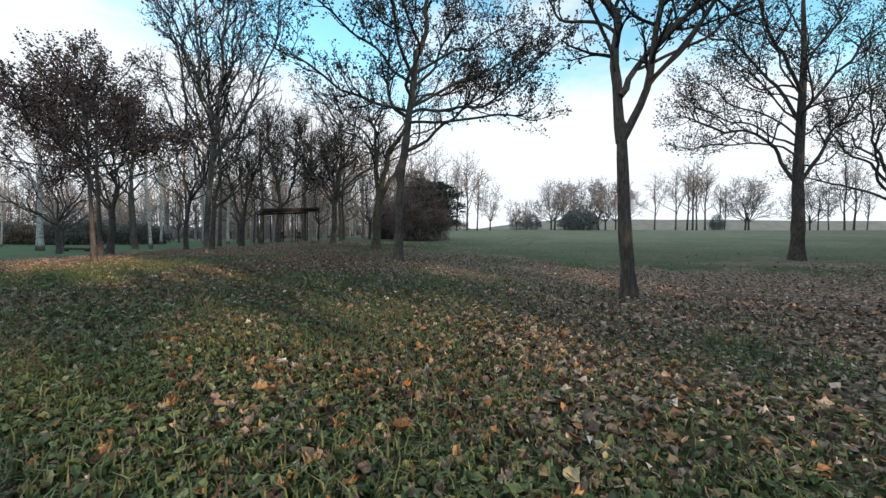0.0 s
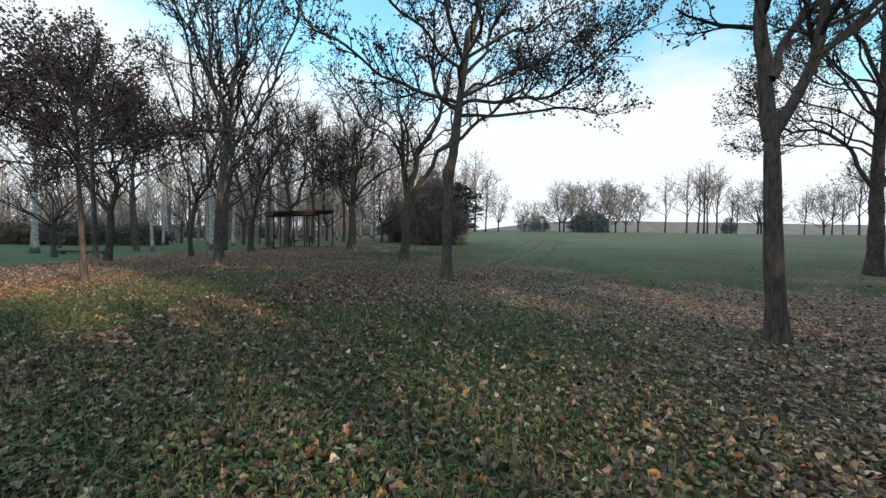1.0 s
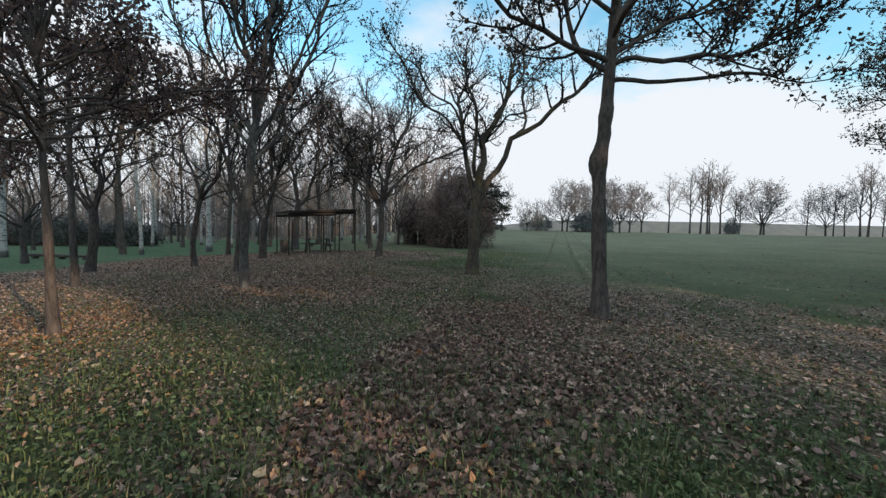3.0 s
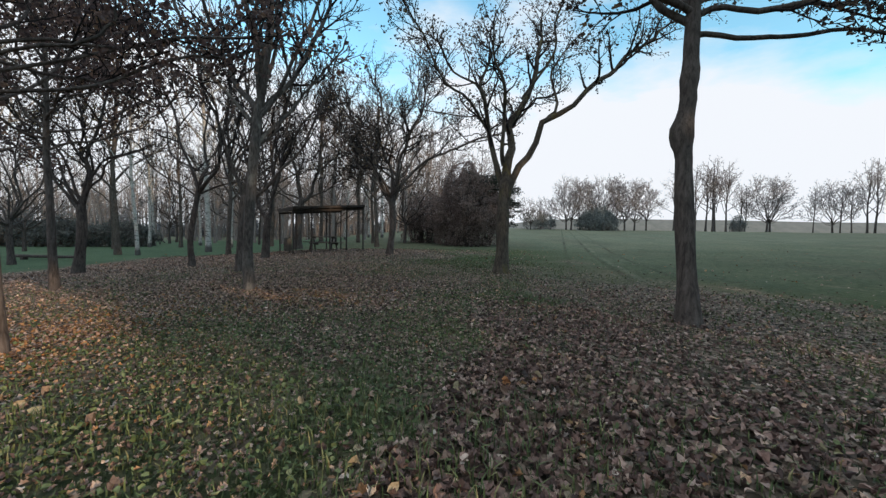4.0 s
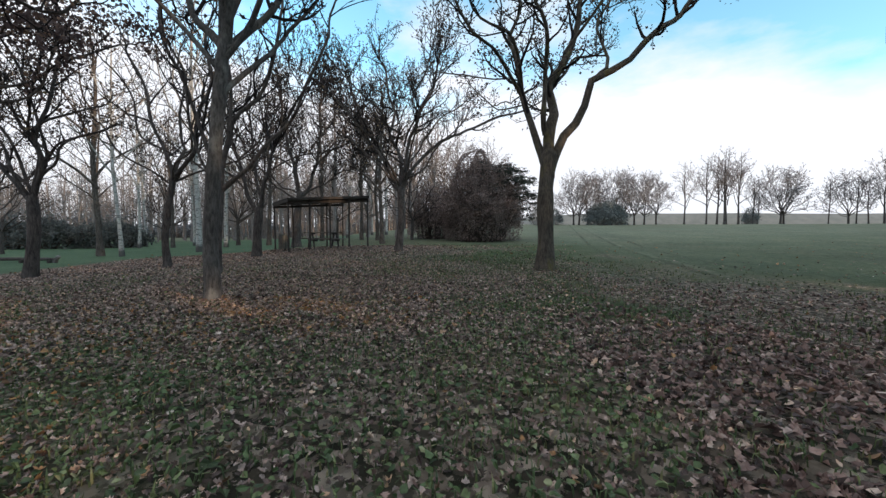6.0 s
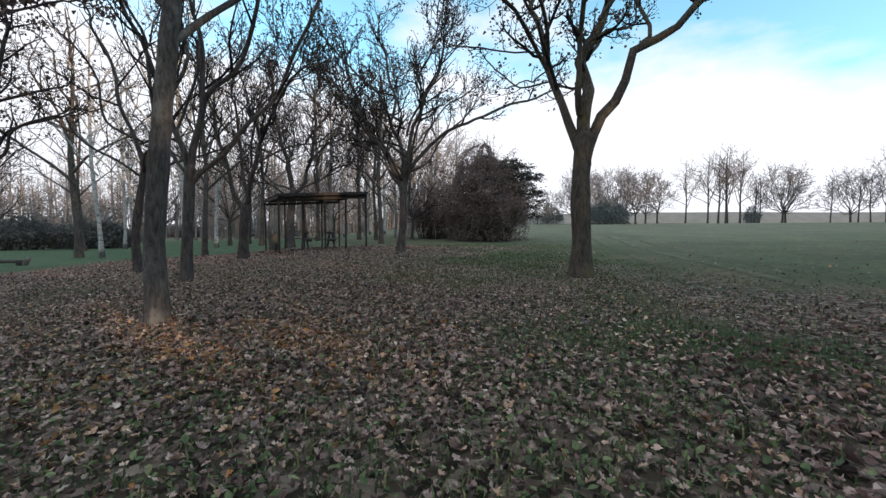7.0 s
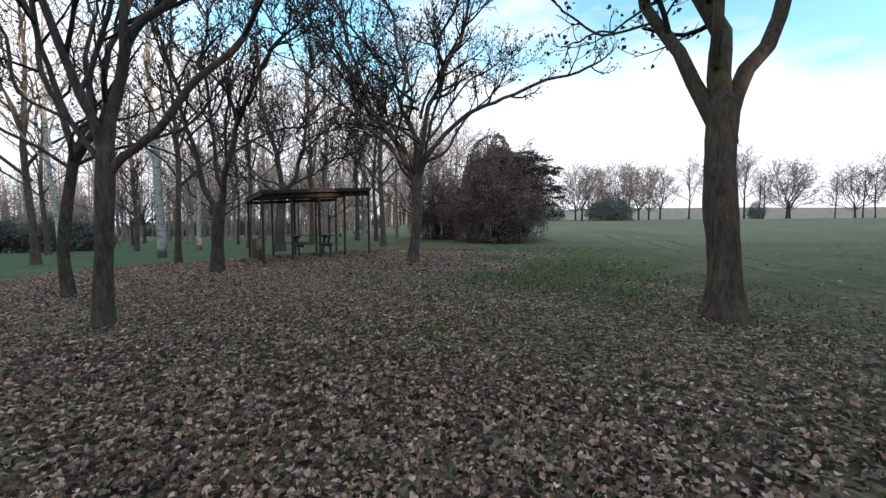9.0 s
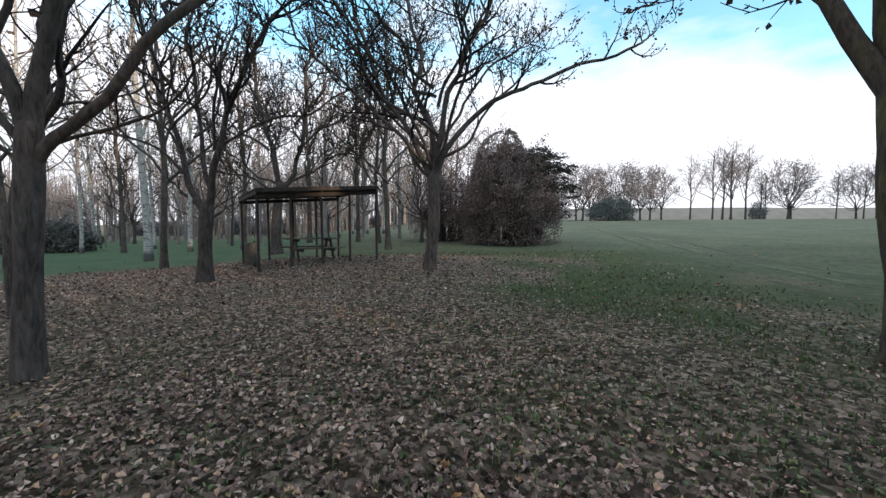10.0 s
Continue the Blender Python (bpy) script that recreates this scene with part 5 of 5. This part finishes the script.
def picnic_shelter():
    root = new("picnic_shelter")
    cx, cy = SHELTER
    z0 = ground_z(cx, cy)
    root.matrix_world = Matrix.Translation((cx, cy, z0)) @ Matrix.Rotation(math.atan2(ALONG.y, ALONG.x), 4, "Z")
    tagged(root, "open picnic shelter of dark timber posts with a thin sloping roof", "shelter")
    rng = random.Random(3)
    low, rise = 1.97, 0.24
    tilt = Matrix.Translation((0, 0, low)) @ Matrix.Rotation(-math.atan2(rise, SHELTER_LONG), 4, "Y")
    for row in (0, 1):
        for k in range(5):
            u, v = SHELTER_LONG * k / 4, SHELTER_DEEP * row
            x, y = shelter_place(u, v)
            foot = ground_z(x, y) - z0 - 0.12
            h = low + rise * k / 4 - foot
            bm = bmesh.new()
            lean = (rng.uniform(-0.02, 0.02), (-0.06 if row == 0 else -0.01) + rng.uniform(-0.015, 0.015))
            bmesh.ops.create_cone(bm, cap_ends=True, segments=10, radius1=0.040, radius2=0.035, depth=h)
            for w in bm.verts:
                f = 0.5 - (w.co.z / h)
                w.co.x += lean[0] * f
                w.co.y += lean[1] * f
            ob = part("post", bm, TIMBER_DARK, root)
            ob.location = (u, v, foot + h / 2)
    for v in (0.0, SHELTER_DEEP):
        part("beam", box(SHELTER_LONG + 0.12, 0.07, 0.11, tilt @ pose(SHELTER_LONG / 2, v, 0.05)), TIMBER_DARK, root, "", 0.008)
    for k in range(5):
        part("rafter", box(0.06, SHELTER_DEEP + 0.2, 0.09, tilt @ pose(SHELTER_LONG * k / 4, SHELTER_DEEP / 2, 0.152)), TIMBER_DARK, root, "", 0.006)
    n = 20
    width = (SHELTER_DEEP + 0.3) / n
    for k in range(n):
        part("roof_board", box(SHELTER_LONG + 0.06, width - 0.012, 0.025, tilt @ pose(SHELTER_LONG / 2, -0.15 + width * (k + 0.5), 0.212 + 0.003 * (k % 2))), TIMBER_DARK, root)
    part("roof", box(SHELTER_LONG + 0.1, SHELTER_DEEP + 0.36, 0.03, tilt @ pose(SHELTER_LONG / 2, SHELTER_DEEP / 2, 0.245)), ROOF_FELT, root, "black roofing felt", 0.006)
    for v in (-0.195, SHELTER_DEEP + 0.195):
        part("fascia", box(SHELTER_LONG + 0.1, 0.022, 0.10, tilt @ pose(SHELTER_LONG / 2, v, 0.2)), TIMBER_DARK, root, "", 0.004)


def picnic_table(u, v, turn=0.0, long=1.75):
    x, y = shelter_place(u, v)
    root = new("picnic_table")
    root.matrix_world = Matrix.Translation((x, y, ground_z(x, y))) @ Matrix.Rotation(math.atan2(ALONG.y, ALONG.x) + radians(turn), 4, "Z")
    tagged(root, "weathered wooden picnic table with attached benches", "picnic table")
    for k in range(4):
        part("table_board", box(long, 0.155, 0.04, pose(0, -0.25 + 0.166 * k, 0.74)), TIMBER_GREY, root, "", 0.006)
    for s in (-1, 1):
        for k in range(2):
            part("seat_board", box(long, 0.12, 0.04, pose(0, s * 0.66 + 0.13 * (k - 0.5), 0.44)), TIMBER_GREY, root, "", 0.006)
    for e in (-1, 1):
        for s in (-1, 1):
            part("leg", box(0.06, 0.09, 0.88, pose(e * (long / 2 - 0.3), s * 0.36, 0.36, s * 27)), TIMBER_DARK, root, "", 0.006)
        part("seat_bearer", box(0.06, 1.55, 0.09, pose(e * (long / 2 - 0.362), 0, 0.375)), TIMBER_DARK, root, "", 0.006)
        part("top_bearer", box(0.06, 0.66, 0.07, pose(e * (long / 2 - 0.362), 0, 0.685)), TIMBER_DARK, root, "", 0.006)


def litter_bin(u, v):
    x, y = shelter_place(u, v)
    root = new("litter_bin")
    root.location = (x, y, ground_z(x, y))
    tagged(root, "grey metal litter bin with a slatted side under the shelter", "litter bin")
    bm = bmesh.new()
    bmesh.ops.create_cone(bm, cap_ends=False, segments=20, radius1=0.17, radius2=0.185, depth=0.62, matrix=Matrix.Translation((0, 0, 0.42)))
    part("drum", bm, STEEL, root)
    bm = bmesh.new()
    bmesh.ops.create_cone(bm, cap_ends=True, segments=20, radius1=0.168, radius2=0.168, depth=0.02, matrix=Matrix.Translation((0, 0, 0.13)))
    part("bottom", bm, STEEL, root)
    v_, f_ = [], []
    pts = [Vector((0.188 * math.cos(a), 0.188 * math.sin(a), 0.735)) for a in np.linspace(0, 2 * math.pi, 25)]
    tube(v_, f_, pts, [0.014] * 25, 6)
    mesh_object("rim", v_, f_, STEEL, root)
    for k in range(14):
        a = 2 * math.pi * k / 14
        part("slat", box(0.012, 0.045, 0.56, pose(0.186 * math.cos(a), 0.186 * math.sin(a), 0.41, 0, 0, math.degrees(a))), TIMBER_GREY, root)
    part("post", box(0.05, 0.05, 0.85, pose(0.0, 0.205, 0.38)), TIMBER_DARK, root, "", 0.005)


picnic_shelter()
picnic_table(1.95, 2.1, 2)
litter_bin(0.0, 1.35)


def low_beam():
    root = new("balance_beam")
    x, y = -25.4, 27.9
    root.location = (x, y, ground_z(x, y))
    tagged(root, "low dark timber beam on short blocks in the grass", "beam")
    v, f = [], []
    pts = [Vector((-1.75 + 3.5 * k / 8, 0.05 * math.sin(k), 0.2 + 0.01 * math.sin(k * 2.1))) for k in range(9)]
    tube(v, f, pts, [0.085 * (1 - 0.012 * k) for k in range(9)], 12, 0.05, random.Random(2))
    mesh_object("log", v, f, BARK_DARK, root)
    for px in (-1.3, 0.2, 1.55):
        part("block", box(0.16, 0.3, 0.22, pose(px, 0, 0.04)), TIMBER_DARK, root, "", 0.01)
    v, f = [], []
    tube(v, f, [Vector((1.72, 0, 0.02)), Vector((1.78, 0, 0.2)), Vector((1.92, 0.02, 0.36))], [0.11, 0.10, 0.08], 10)
    mesh_object("end_stump", v, f, BARK_PALE, root, "pale cut stump end")


low_beam()


# ---- unseen belt of trees added to the south-east, behind the walk, to shade the ground from the low sun ----
def shade_belt():
    rng = random.Random(9)
    lv, lf, tv, tf = [], [], [], []
    away = SUN_FROM
    perp = Vector((away.y, -away.x, 0)) * -1
    for k in range(175):
        p = rng.uniform(-60, 170)
        c = away * (26 + rng.uniform(0, 5)) + perp * p
        if 0.2 < p < 4.8 or 9.6 < p < 13.4 or 4.9 < p < 6.0:
            continue
        c.z = -0.3
        tube(tv, tf, [c, c + Vector((rng.uniform(-0.4, 0.4), 0, 6)), c + Vector((rng.uniform(-0.8, 0.8), 0, 15))], [0.22, 0.15, 0.05], 6)
    rise = math.tan(SUN_UP)
    for k in range(60000):
        p = rng.uniform(-60, 170)
        s = 26 + rng.uniform(0, 5)
        z = 18.5 * rng.random() ** 0.9
        land = (z - 0.25) / rise - s
        # Gaps left in the added screen so sun patches land at chosen spots.
        if 0.6 < p < 3.4 and 6.8 < land < 21.5 and rng.random() < (0.98 if land > 9.5 else 0.85):
            continue
        if 0.5 + 0.25 * max(0.0, land - 1.0) < p < 4.4 and -2.5 < land < 4.6 and rng.random() < 0.98:
            continue
        if 9.8 < p < 13.2 and -1.2 < land < 5.6 and rng.random() < 0.95:
            continue
        if 6.8 < p < 8.5 and 3.6 < land < 8.2 and rng.random() < 0.92:
            continue
        if 5.0 < p < 5.9 and 12.6 < land < 17.4 and rng.random() < 0.82:
            continue
        c = away * s + perp * p
        n = Vector((rng.uniform(-1, 1), rng.uniform(-1, 1), rng.uniform(-0.6, 0.6))).normalized()
        n = (n + away * 1.2).normalized()
        u = n.orthogonal().normalized()
        w = n.cross(u)
        q = rng.uniform(0.28, 0.55)
        o = len(lv)
        b = Vector((c.x, c.y, z))
        lv += [b - u * q, b + w * q * 0.7, b + u * q, b - w * q * 0.7]
        lf.append((o, o + 1, o + 2, o + 3))
    root = new("tree_belt")
    tagged(root, "unseen dense belt of brown-leaved trees added to block the low sun", "woodland", kind="stuff")
    mesh_object("trunks", tv, tf, BARK_DARK, root)
    mesh_object("leaves", lv, lf, LEAF_DRY, root, smooth=False)


shade_belt()


# ---- grass and fallen leaves ----
def strip_distance(x, y):
    """Metres from the open strip between the trees."""
    best = 1e9
    for (ax, ay), (bx, by) in zip(STRIP, STRIP[1:]):
        ux, uy = bx - ax, by - ay
        f = min(1.0, max(0.0, ((x - ax) * ux + (y - ay) * uy) / (ux * ux + uy * uy)))
        best = min(best, (x - ax - f * ux) ** 2 + (y - ay - f * uy) ** 2)
    return math.sqrt(best)


def surface_z(x, y):
    return ground_z(x, y) + 0.03 * noise.noise(Vector((x * 0.8, y * 0.8, 0))) + 0.05 * noise.noise(Vector((x * 0.2, y * 0.2, 5)))


def scatter(rng, density, weight):
    """Places over metre cells, with a number per square metre that depends on the distance to the open strip."""
    out = []
    for i in range(-22, 22):
        for j in range(0, 35):
            cx, cy = i + 0.5, j + 0.5
            if cy < 0.2 + 0.62 * abs(cx) - 1.5:
                continue
            n = density(strip_distance(cx, cy), math.hypot(cx, cy))
            for _ in range(int(n)):
                x, y = i + rng.random(), j + rng.random()
                if rng.random() < weight(x, y):
                    out.append((x, y))
    return out


def leaf_density(d, r):
    return 1300 if d < 1.7 else 850 if d < 3.6 else 400 if d < 5 else 190 if d < 7.5 else 160 if d < 11 else 110


def weed_density(d, r):
    return (1000 if r < 6 else 700) if d < 1.8 else 480 if d < 3.6 else 200 if d < 6 else 60 if d < 9 else 0


def grass_density(d, r):
    return (1150 if r < 8.5 else 800) if d < 2.2 else 450 if d < 3.4 else 260 if d < 5.5 else 90 if d < 8 else 25 if d < 10 else 0


# Half outlines of a leaf from stalk to tip; the other half mirrors them.
FINE_LEAF = [(-0.5, 0.0), (-0.32, 0.27), (-0.06, 0.36), (0.14, 0.37), (0.32, 0.20), (0.55, 0.0)]
LOBED_LEAF = [(-0.5, 0.0), (-0.36, 0.28), (-0.2, 0.2), (-0.02, 0.42), (0.14, 0.22), (0.34, 0.26), (0.58, 0.0)]
PLAIN_LEAF = [(-0.5, 0.0), (-0.3, 0.27), (-0.05, 0.4), (0.22, 0.22), (0.55, 0.0)]
WEED_LEAF = [(-0.5, 0.0), (-0.2, 0.3), (0.25, 0.28), (0.5, 0.0)]
FAR_LEAF = [(-0.5, 0.0), (0.0, 0.40), (0.55, 0.0)]


def leaf_shape(half):
    """Points of the whole outline with a sunk rib, and the faces of both halves."""
    k = len(half)
    ring = half + [(a, -b) for a, b in half[-2:0:-1]]
    pts = np.array([(a, b, abs(b) * 2.6) for a, b in ring])
    if k > 5:
        pts = np.vstack([pts, [(0.02, 0.0, 0.0)]])
        m = len(ring)
        faces = [(m, (i + 1) % m, i) for i in range(m)]
    elif k == 5:
        faces = [(0, 4, 3, 2, 1), (0, 7, 6, 5, 4)]
    elif k == 4:
        faces = [(0, 3, 2, 1), (0, 5, 4, 3)]
    else:
        faces = [(0, 2, 1), (0, 3, 2)]
    return pts, faces


def leaf_points(g, n, half, low, high, tilt=0.62):
    """Curled and tilted leaves round the origin."""
    shape, faces = leaf_shape(half)
    k = len(shape)
    size = low + (high - low) * g.beta(1.6, 2.2, n)
    curl = g.uniform(-0.15, 0.75, n)
    bend = g.uniform(-0.6, 1.3, n)
    wide = g.uniform(0.6, 1.3, n)
    pts = np.repeat(shape[None], n, 0)
    pts[:, :, :2] += g.normal(0, 0.05, (n, k, 2))
    pts[:, :, 1] *= wide[:, None]
    pts[:, :, 2] = pts[:, :, 2] * curl[:, None] + bend[:, None] * pts[:, :, 0] ** 2 + g.normal(0, 0.05, (n, k))
    pts *= size[:, None, None]
    yaw, tip, rollv = g.uniform(0, 6.283, n), g.normal(0, 1, n) * tilt, g.normal(0, 1, n) * tilt
    cy, sy, cx, sx, cz, sz = np.cos(tip), np.sin(tip), np.cos(rollv), np.sin(rollv), np.cos(yaw), np.sin(yaw)
    x, y, z = pts[..., 0], pts[..., 1], pts[..., 2]
    x, z = x * cy[:, None] + z * sy[:, None], -x * sy[:, None] + z * cy[:, None]
    y, z = y * cx[:, None] - z * sx[:, None], y * sx[:, None] + z * cx[:, None]
    x, y = x * cz[:, None] - y * sz[:, None], x * sz[:, None] + y * cz[:, None]
    return np.stack([x, y, z], -1), faces


def leaf_cover(name, seed, spots, mat, label, low, high):
    """Curled leaves lying at the given places, each with its own outline, as one mesh."""
    g = np.random.RandomState(seed)
    path = [strip_distance(*s) for s in spots]
    close = [s for s, d in zip(spots, path) if d < 1.6]
    near = [s for s, d in zip(spots, path) if 1.6 <= d < 3.6]
    rest = [s for s, d in zip(spots, path) if d >= 3.6]
    verts, faces = [], []
    for group, half, tilt in ((close, LOBED_LEAF, 0.6), (near, PLAIN_LEAF, 0.55), (rest, FAR_LEAF, 0.45)):
        if not group:
            continue
        n = len(group)
        base = np.array([(a, b, surface_z(a, b)) for a, b in group])
        pts, fs = leaf_points(g, n, half, low, high, tilt - 0.25 * np.clip((base[:, 1] - 8) / 4, 0, 1))
        far = np.array([strip_distance(a, b) for a, b in group])
        pts *= (np.where(base[:, 1] < 5.0, 1.2, np.where(base[:, 1] < 7.0, 1.16, np.where(base[:, 1] < 9.0, 1.04, np.where(base[:, 1] < 13.0, 0.78, 0.76)))) * np.array([(1 - 0.34 * trodden(a, b)) * (1 + 0.04 * carpet(a, b)) * (1 - 0.45 * worn(a, b)) for a, b in group]) * (1 + 0.07 * np.clip(far - 4, 0, 9)))[:, None, None]
        pts += base[:, None, :]
        pts[..., 2] += g.uniform(0.005, 0.03, n)[:, None]
        o = (np.arange(n) * pts.shape[1] + len(verts)).tolist()
        verts += pts.reshape(-1, 3).tolist()
        faces += [tuple(q + i for i in f) for q in o for f in fs]
    ob = mesh_object(name, verts, faces, mat, smooth=False)
    return tagged(ob, label, "fallen leaves", kind="stuff")


def single_leaves(parent):
    """The large leaves along the open strip, each one by itself."""
    g = np.random.RandomState(12)
    rng = random.Random(13)
    shapes = []
    for k in range(8):
        pts, fs = leaf_points(g, 1, FINE_LEAF, 0.05, 0.085)
        me = bpy.data.meshes.new("leaf")
        me.from_pydata(pts[0].tolist(), [], fs)
        me.materials.append(LEAF_SINGLE)
        shapes.append(me)
    made = 0
    while made < 260:
        y = rng.uniform(1.6, 9.5)
        x = rng.uniform(-10.0, 2.8)
        if strip_distance(x, y) > 2.2 or rng.random() > 0.25 + litter(x, y):
            continue
        ob = new("leaf", shapes[rng.randrange(8)])
        ob.parent = parent
        ob.matrix_local = pose(x, y, surface_z(x, y) + rng.uniform(0.03, 0.05), rng.uniform(-15, 15), rng.uniform(-15, 15), rng.uniform(0, 360))
        made += 1


def orange_fall(x, y):
    """Orange leaves, partly painted sun patches: under the rust-leaved trees and in drifts."""
    # These two drifts put warm sun patches into the leaf colour.
    v = 0.6 * math.exp(-((x + 9.2) ** 2 / 3.2 + (y - 10.2) ** 2 / 5.0)) + 0.45 * math.exp(-((x + 6.6) ** 2 / 1.0 + (y - 13.2) ** 2 / 0.6))
    v += 0.12 * math.exp(-((x - 0.2) ** 2 / 2.0 + (y - 3.2) ** 2 / 1.5)) + 0.006 + 0.02 * smooth_step(6.5, 4.5, y)
    return v * (0.6 + 0.8 * (noise.noise(Vector((x * 1.3, y * 1.3, 4.0))) + 0.4))


def umber_fall(x, y):
    """The share of darker leaves, thickest under the knobbly tree."""
    return 0.06 + 0.14 * smooth_step(5.0, 8.0, y) + 0.6 * carpet(x, y)


def lying(x, y):
    """The share of places where a leaf lies: the litter, a ring round the broad tree on the lawn, strays on the grass."""
    return (0.05 + 0.95 * litter(x, y)) * max(0.0, 1 - 2.0 * lawn(x, y)) + 0.4 * math.exp(-((x + 2.75) ** 2 + (y - 17.2) ** 2) / 1.1) + 0.025 * lawn(x, y) * smooth_step(25, 18, y)


def build_leaves():
    rng = random.Random(21)
    spots = scatter(rng, leaf_density, lying)
    under = [s for s in spots if rng.random() < umber_fall(*s)]
    taken_spots = set(under)
    spots = [s for s in spots if s not in taken_spots]
    leaf_cover("fallen_leaves", 7, under, LEAF_UMBER, "thick carpet of dark umber fallen leaves", 0.034, 0.078)
    brown = [s for s in spots if rng.random() < smooth_step(6.5, 10.5, s[1])]
    taken_spots = set(brown)
    spots = [s for s in spots if s not in taken_spots]
    cover = leaf_cover("fallen_leaves", 4, spots, LEAF_FALLEN, "curled brown and tan fallen leaves strewn over the grass", 0.030, 0.072)
    leaf_cover("fallen_leaves", 8, brown, LEAF_BROWN, "crumpled purple-brown fallen leaves round the trees", 0.030, 0.074)
    single_leaves(cover)
    spots = scatter(rng, lambda d, r: leaf_density(d, r) * 0.8, orange_fall)
    leaf_cover("fallen_leaves", 5, spots, LEAF_ORANGE, "orange fallen leaves in drifts, partly standing in for sun patches", 0.036, 0.085)


def build_weeds():
    """Low broad-leaved weeds that cover the ground between the leaves."""
    rng = random.Random(31)
    spots = scatter(rng, weed_density, lambda x, y: (0.95 - 0.85 * litter(x, y)) * (1 - 0.12 * smooth_step(11, 13, y)) * max(0.0, 1 - 2.2 * lawn(x, y)) * (1 - 0.85 * carpet(x, y)))
    n = len(spots)
    g = np.random.RandomState(9)
    pts, fs = leaf_points(g, n, WEED_LEAF, 0.022, 0.058, 0.5)
    base = np.array([(a, b, surface_z(a, b)) for a, b in spots])
    size = np.where(base[:, 1] < 5.0, 1.15, np.where(base[:, 1] < 8.0, 1.0, 0.85)) * np.array([1 + 0.06 * max(0.0, strip_distance(a, b) - 3) for a, b in spots])
    pts = pts * size[:, None, None] + base[:, None, :]
    pts[..., 2] += g.uniform(0.006, 0.045, n)[:, None]
    o = (np.arange(n) * pts.shape[1]).tolist()
    ob = mesh_object("weeds", pts.reshape(-1, 3).tolist(), [tuple(q + i for i in f) for q in o for f in fs], WEED, smooth=False)
    tagged(ob, "low broad-leaved green weeds among the grass", "weeds", kind="stuff")


def build_grass():
    rng = random.Random(22)
    spots = scatter(rng, grass_density, lambda x, y: (1 - 0.68 * litter(x, y)) * (1 - 0.6 * lawn(x, y)))
    n = len(spots)
    g = np.random.RandomState(6)
    base = np.array([(a, b, surface_z(a, b)) for a, b in spots])
    dist = np.array([strip_distance(a, b) for a, b in spots])
    tall = g.uniform(0.035, 0.10, n) * (1 + 0.5 * np.array([noise.noise(Vector((a * 0.9, b * 0.9, 2))) for a, b in spots]))
    tall *= np.where(base[:, 1] < 9, 1.2, 0.75) * np.array([1 - 0.5 * lawn(a, b) for a, b in spots])
    half = 0.0046 * (1 + np.clip(dist - 3, 0, 14) * 0.28)
    yaw = g.uniform(0, 6.283, n)
    lean = g.uniform(0.15, 0.95, n)
    side = np.stack([np.cos(yaw), np.sin(yaw), 0 * yaw], -1)
    ahead = np.stack([-np.sin(yaw), np.cos(yaw), 0 * yaw], -1)
    up = np.array([0, 0, 1.0])
    mid = base + (ahead * (lean * 0.35)[:, None] + up) * (tall * 0.55)[:, None]
    tip = base + (ahead * lean[:, None] + up * (1 - 0.35 * lean)[:, None]) * tall[:, None]
    root = base - up * 0.01
    verts = np.stack([root - side * half[:, None], root + side * half[:, None], mid + side * half[:, None] * 0.8, mid - side * half[:, None] * 0.8, tip], 1).reshape(-1, 3)
    o = np.arange(n)[:, None] * 5
    quads = (o + np.array([[0, 1, 2, 3]])).tolist()
    tris = (o + np.array([[3, 2, 4]])).tolist()
    ob = mesh_object("grass", verts.tolist(), quads + tris, GRASS_BLADE, smooth=False)
    tagged(ob, "tufts of short green grass between the leaves", "grass", kind="stuff")


build_leaves()
build_weeds()
build_grass()
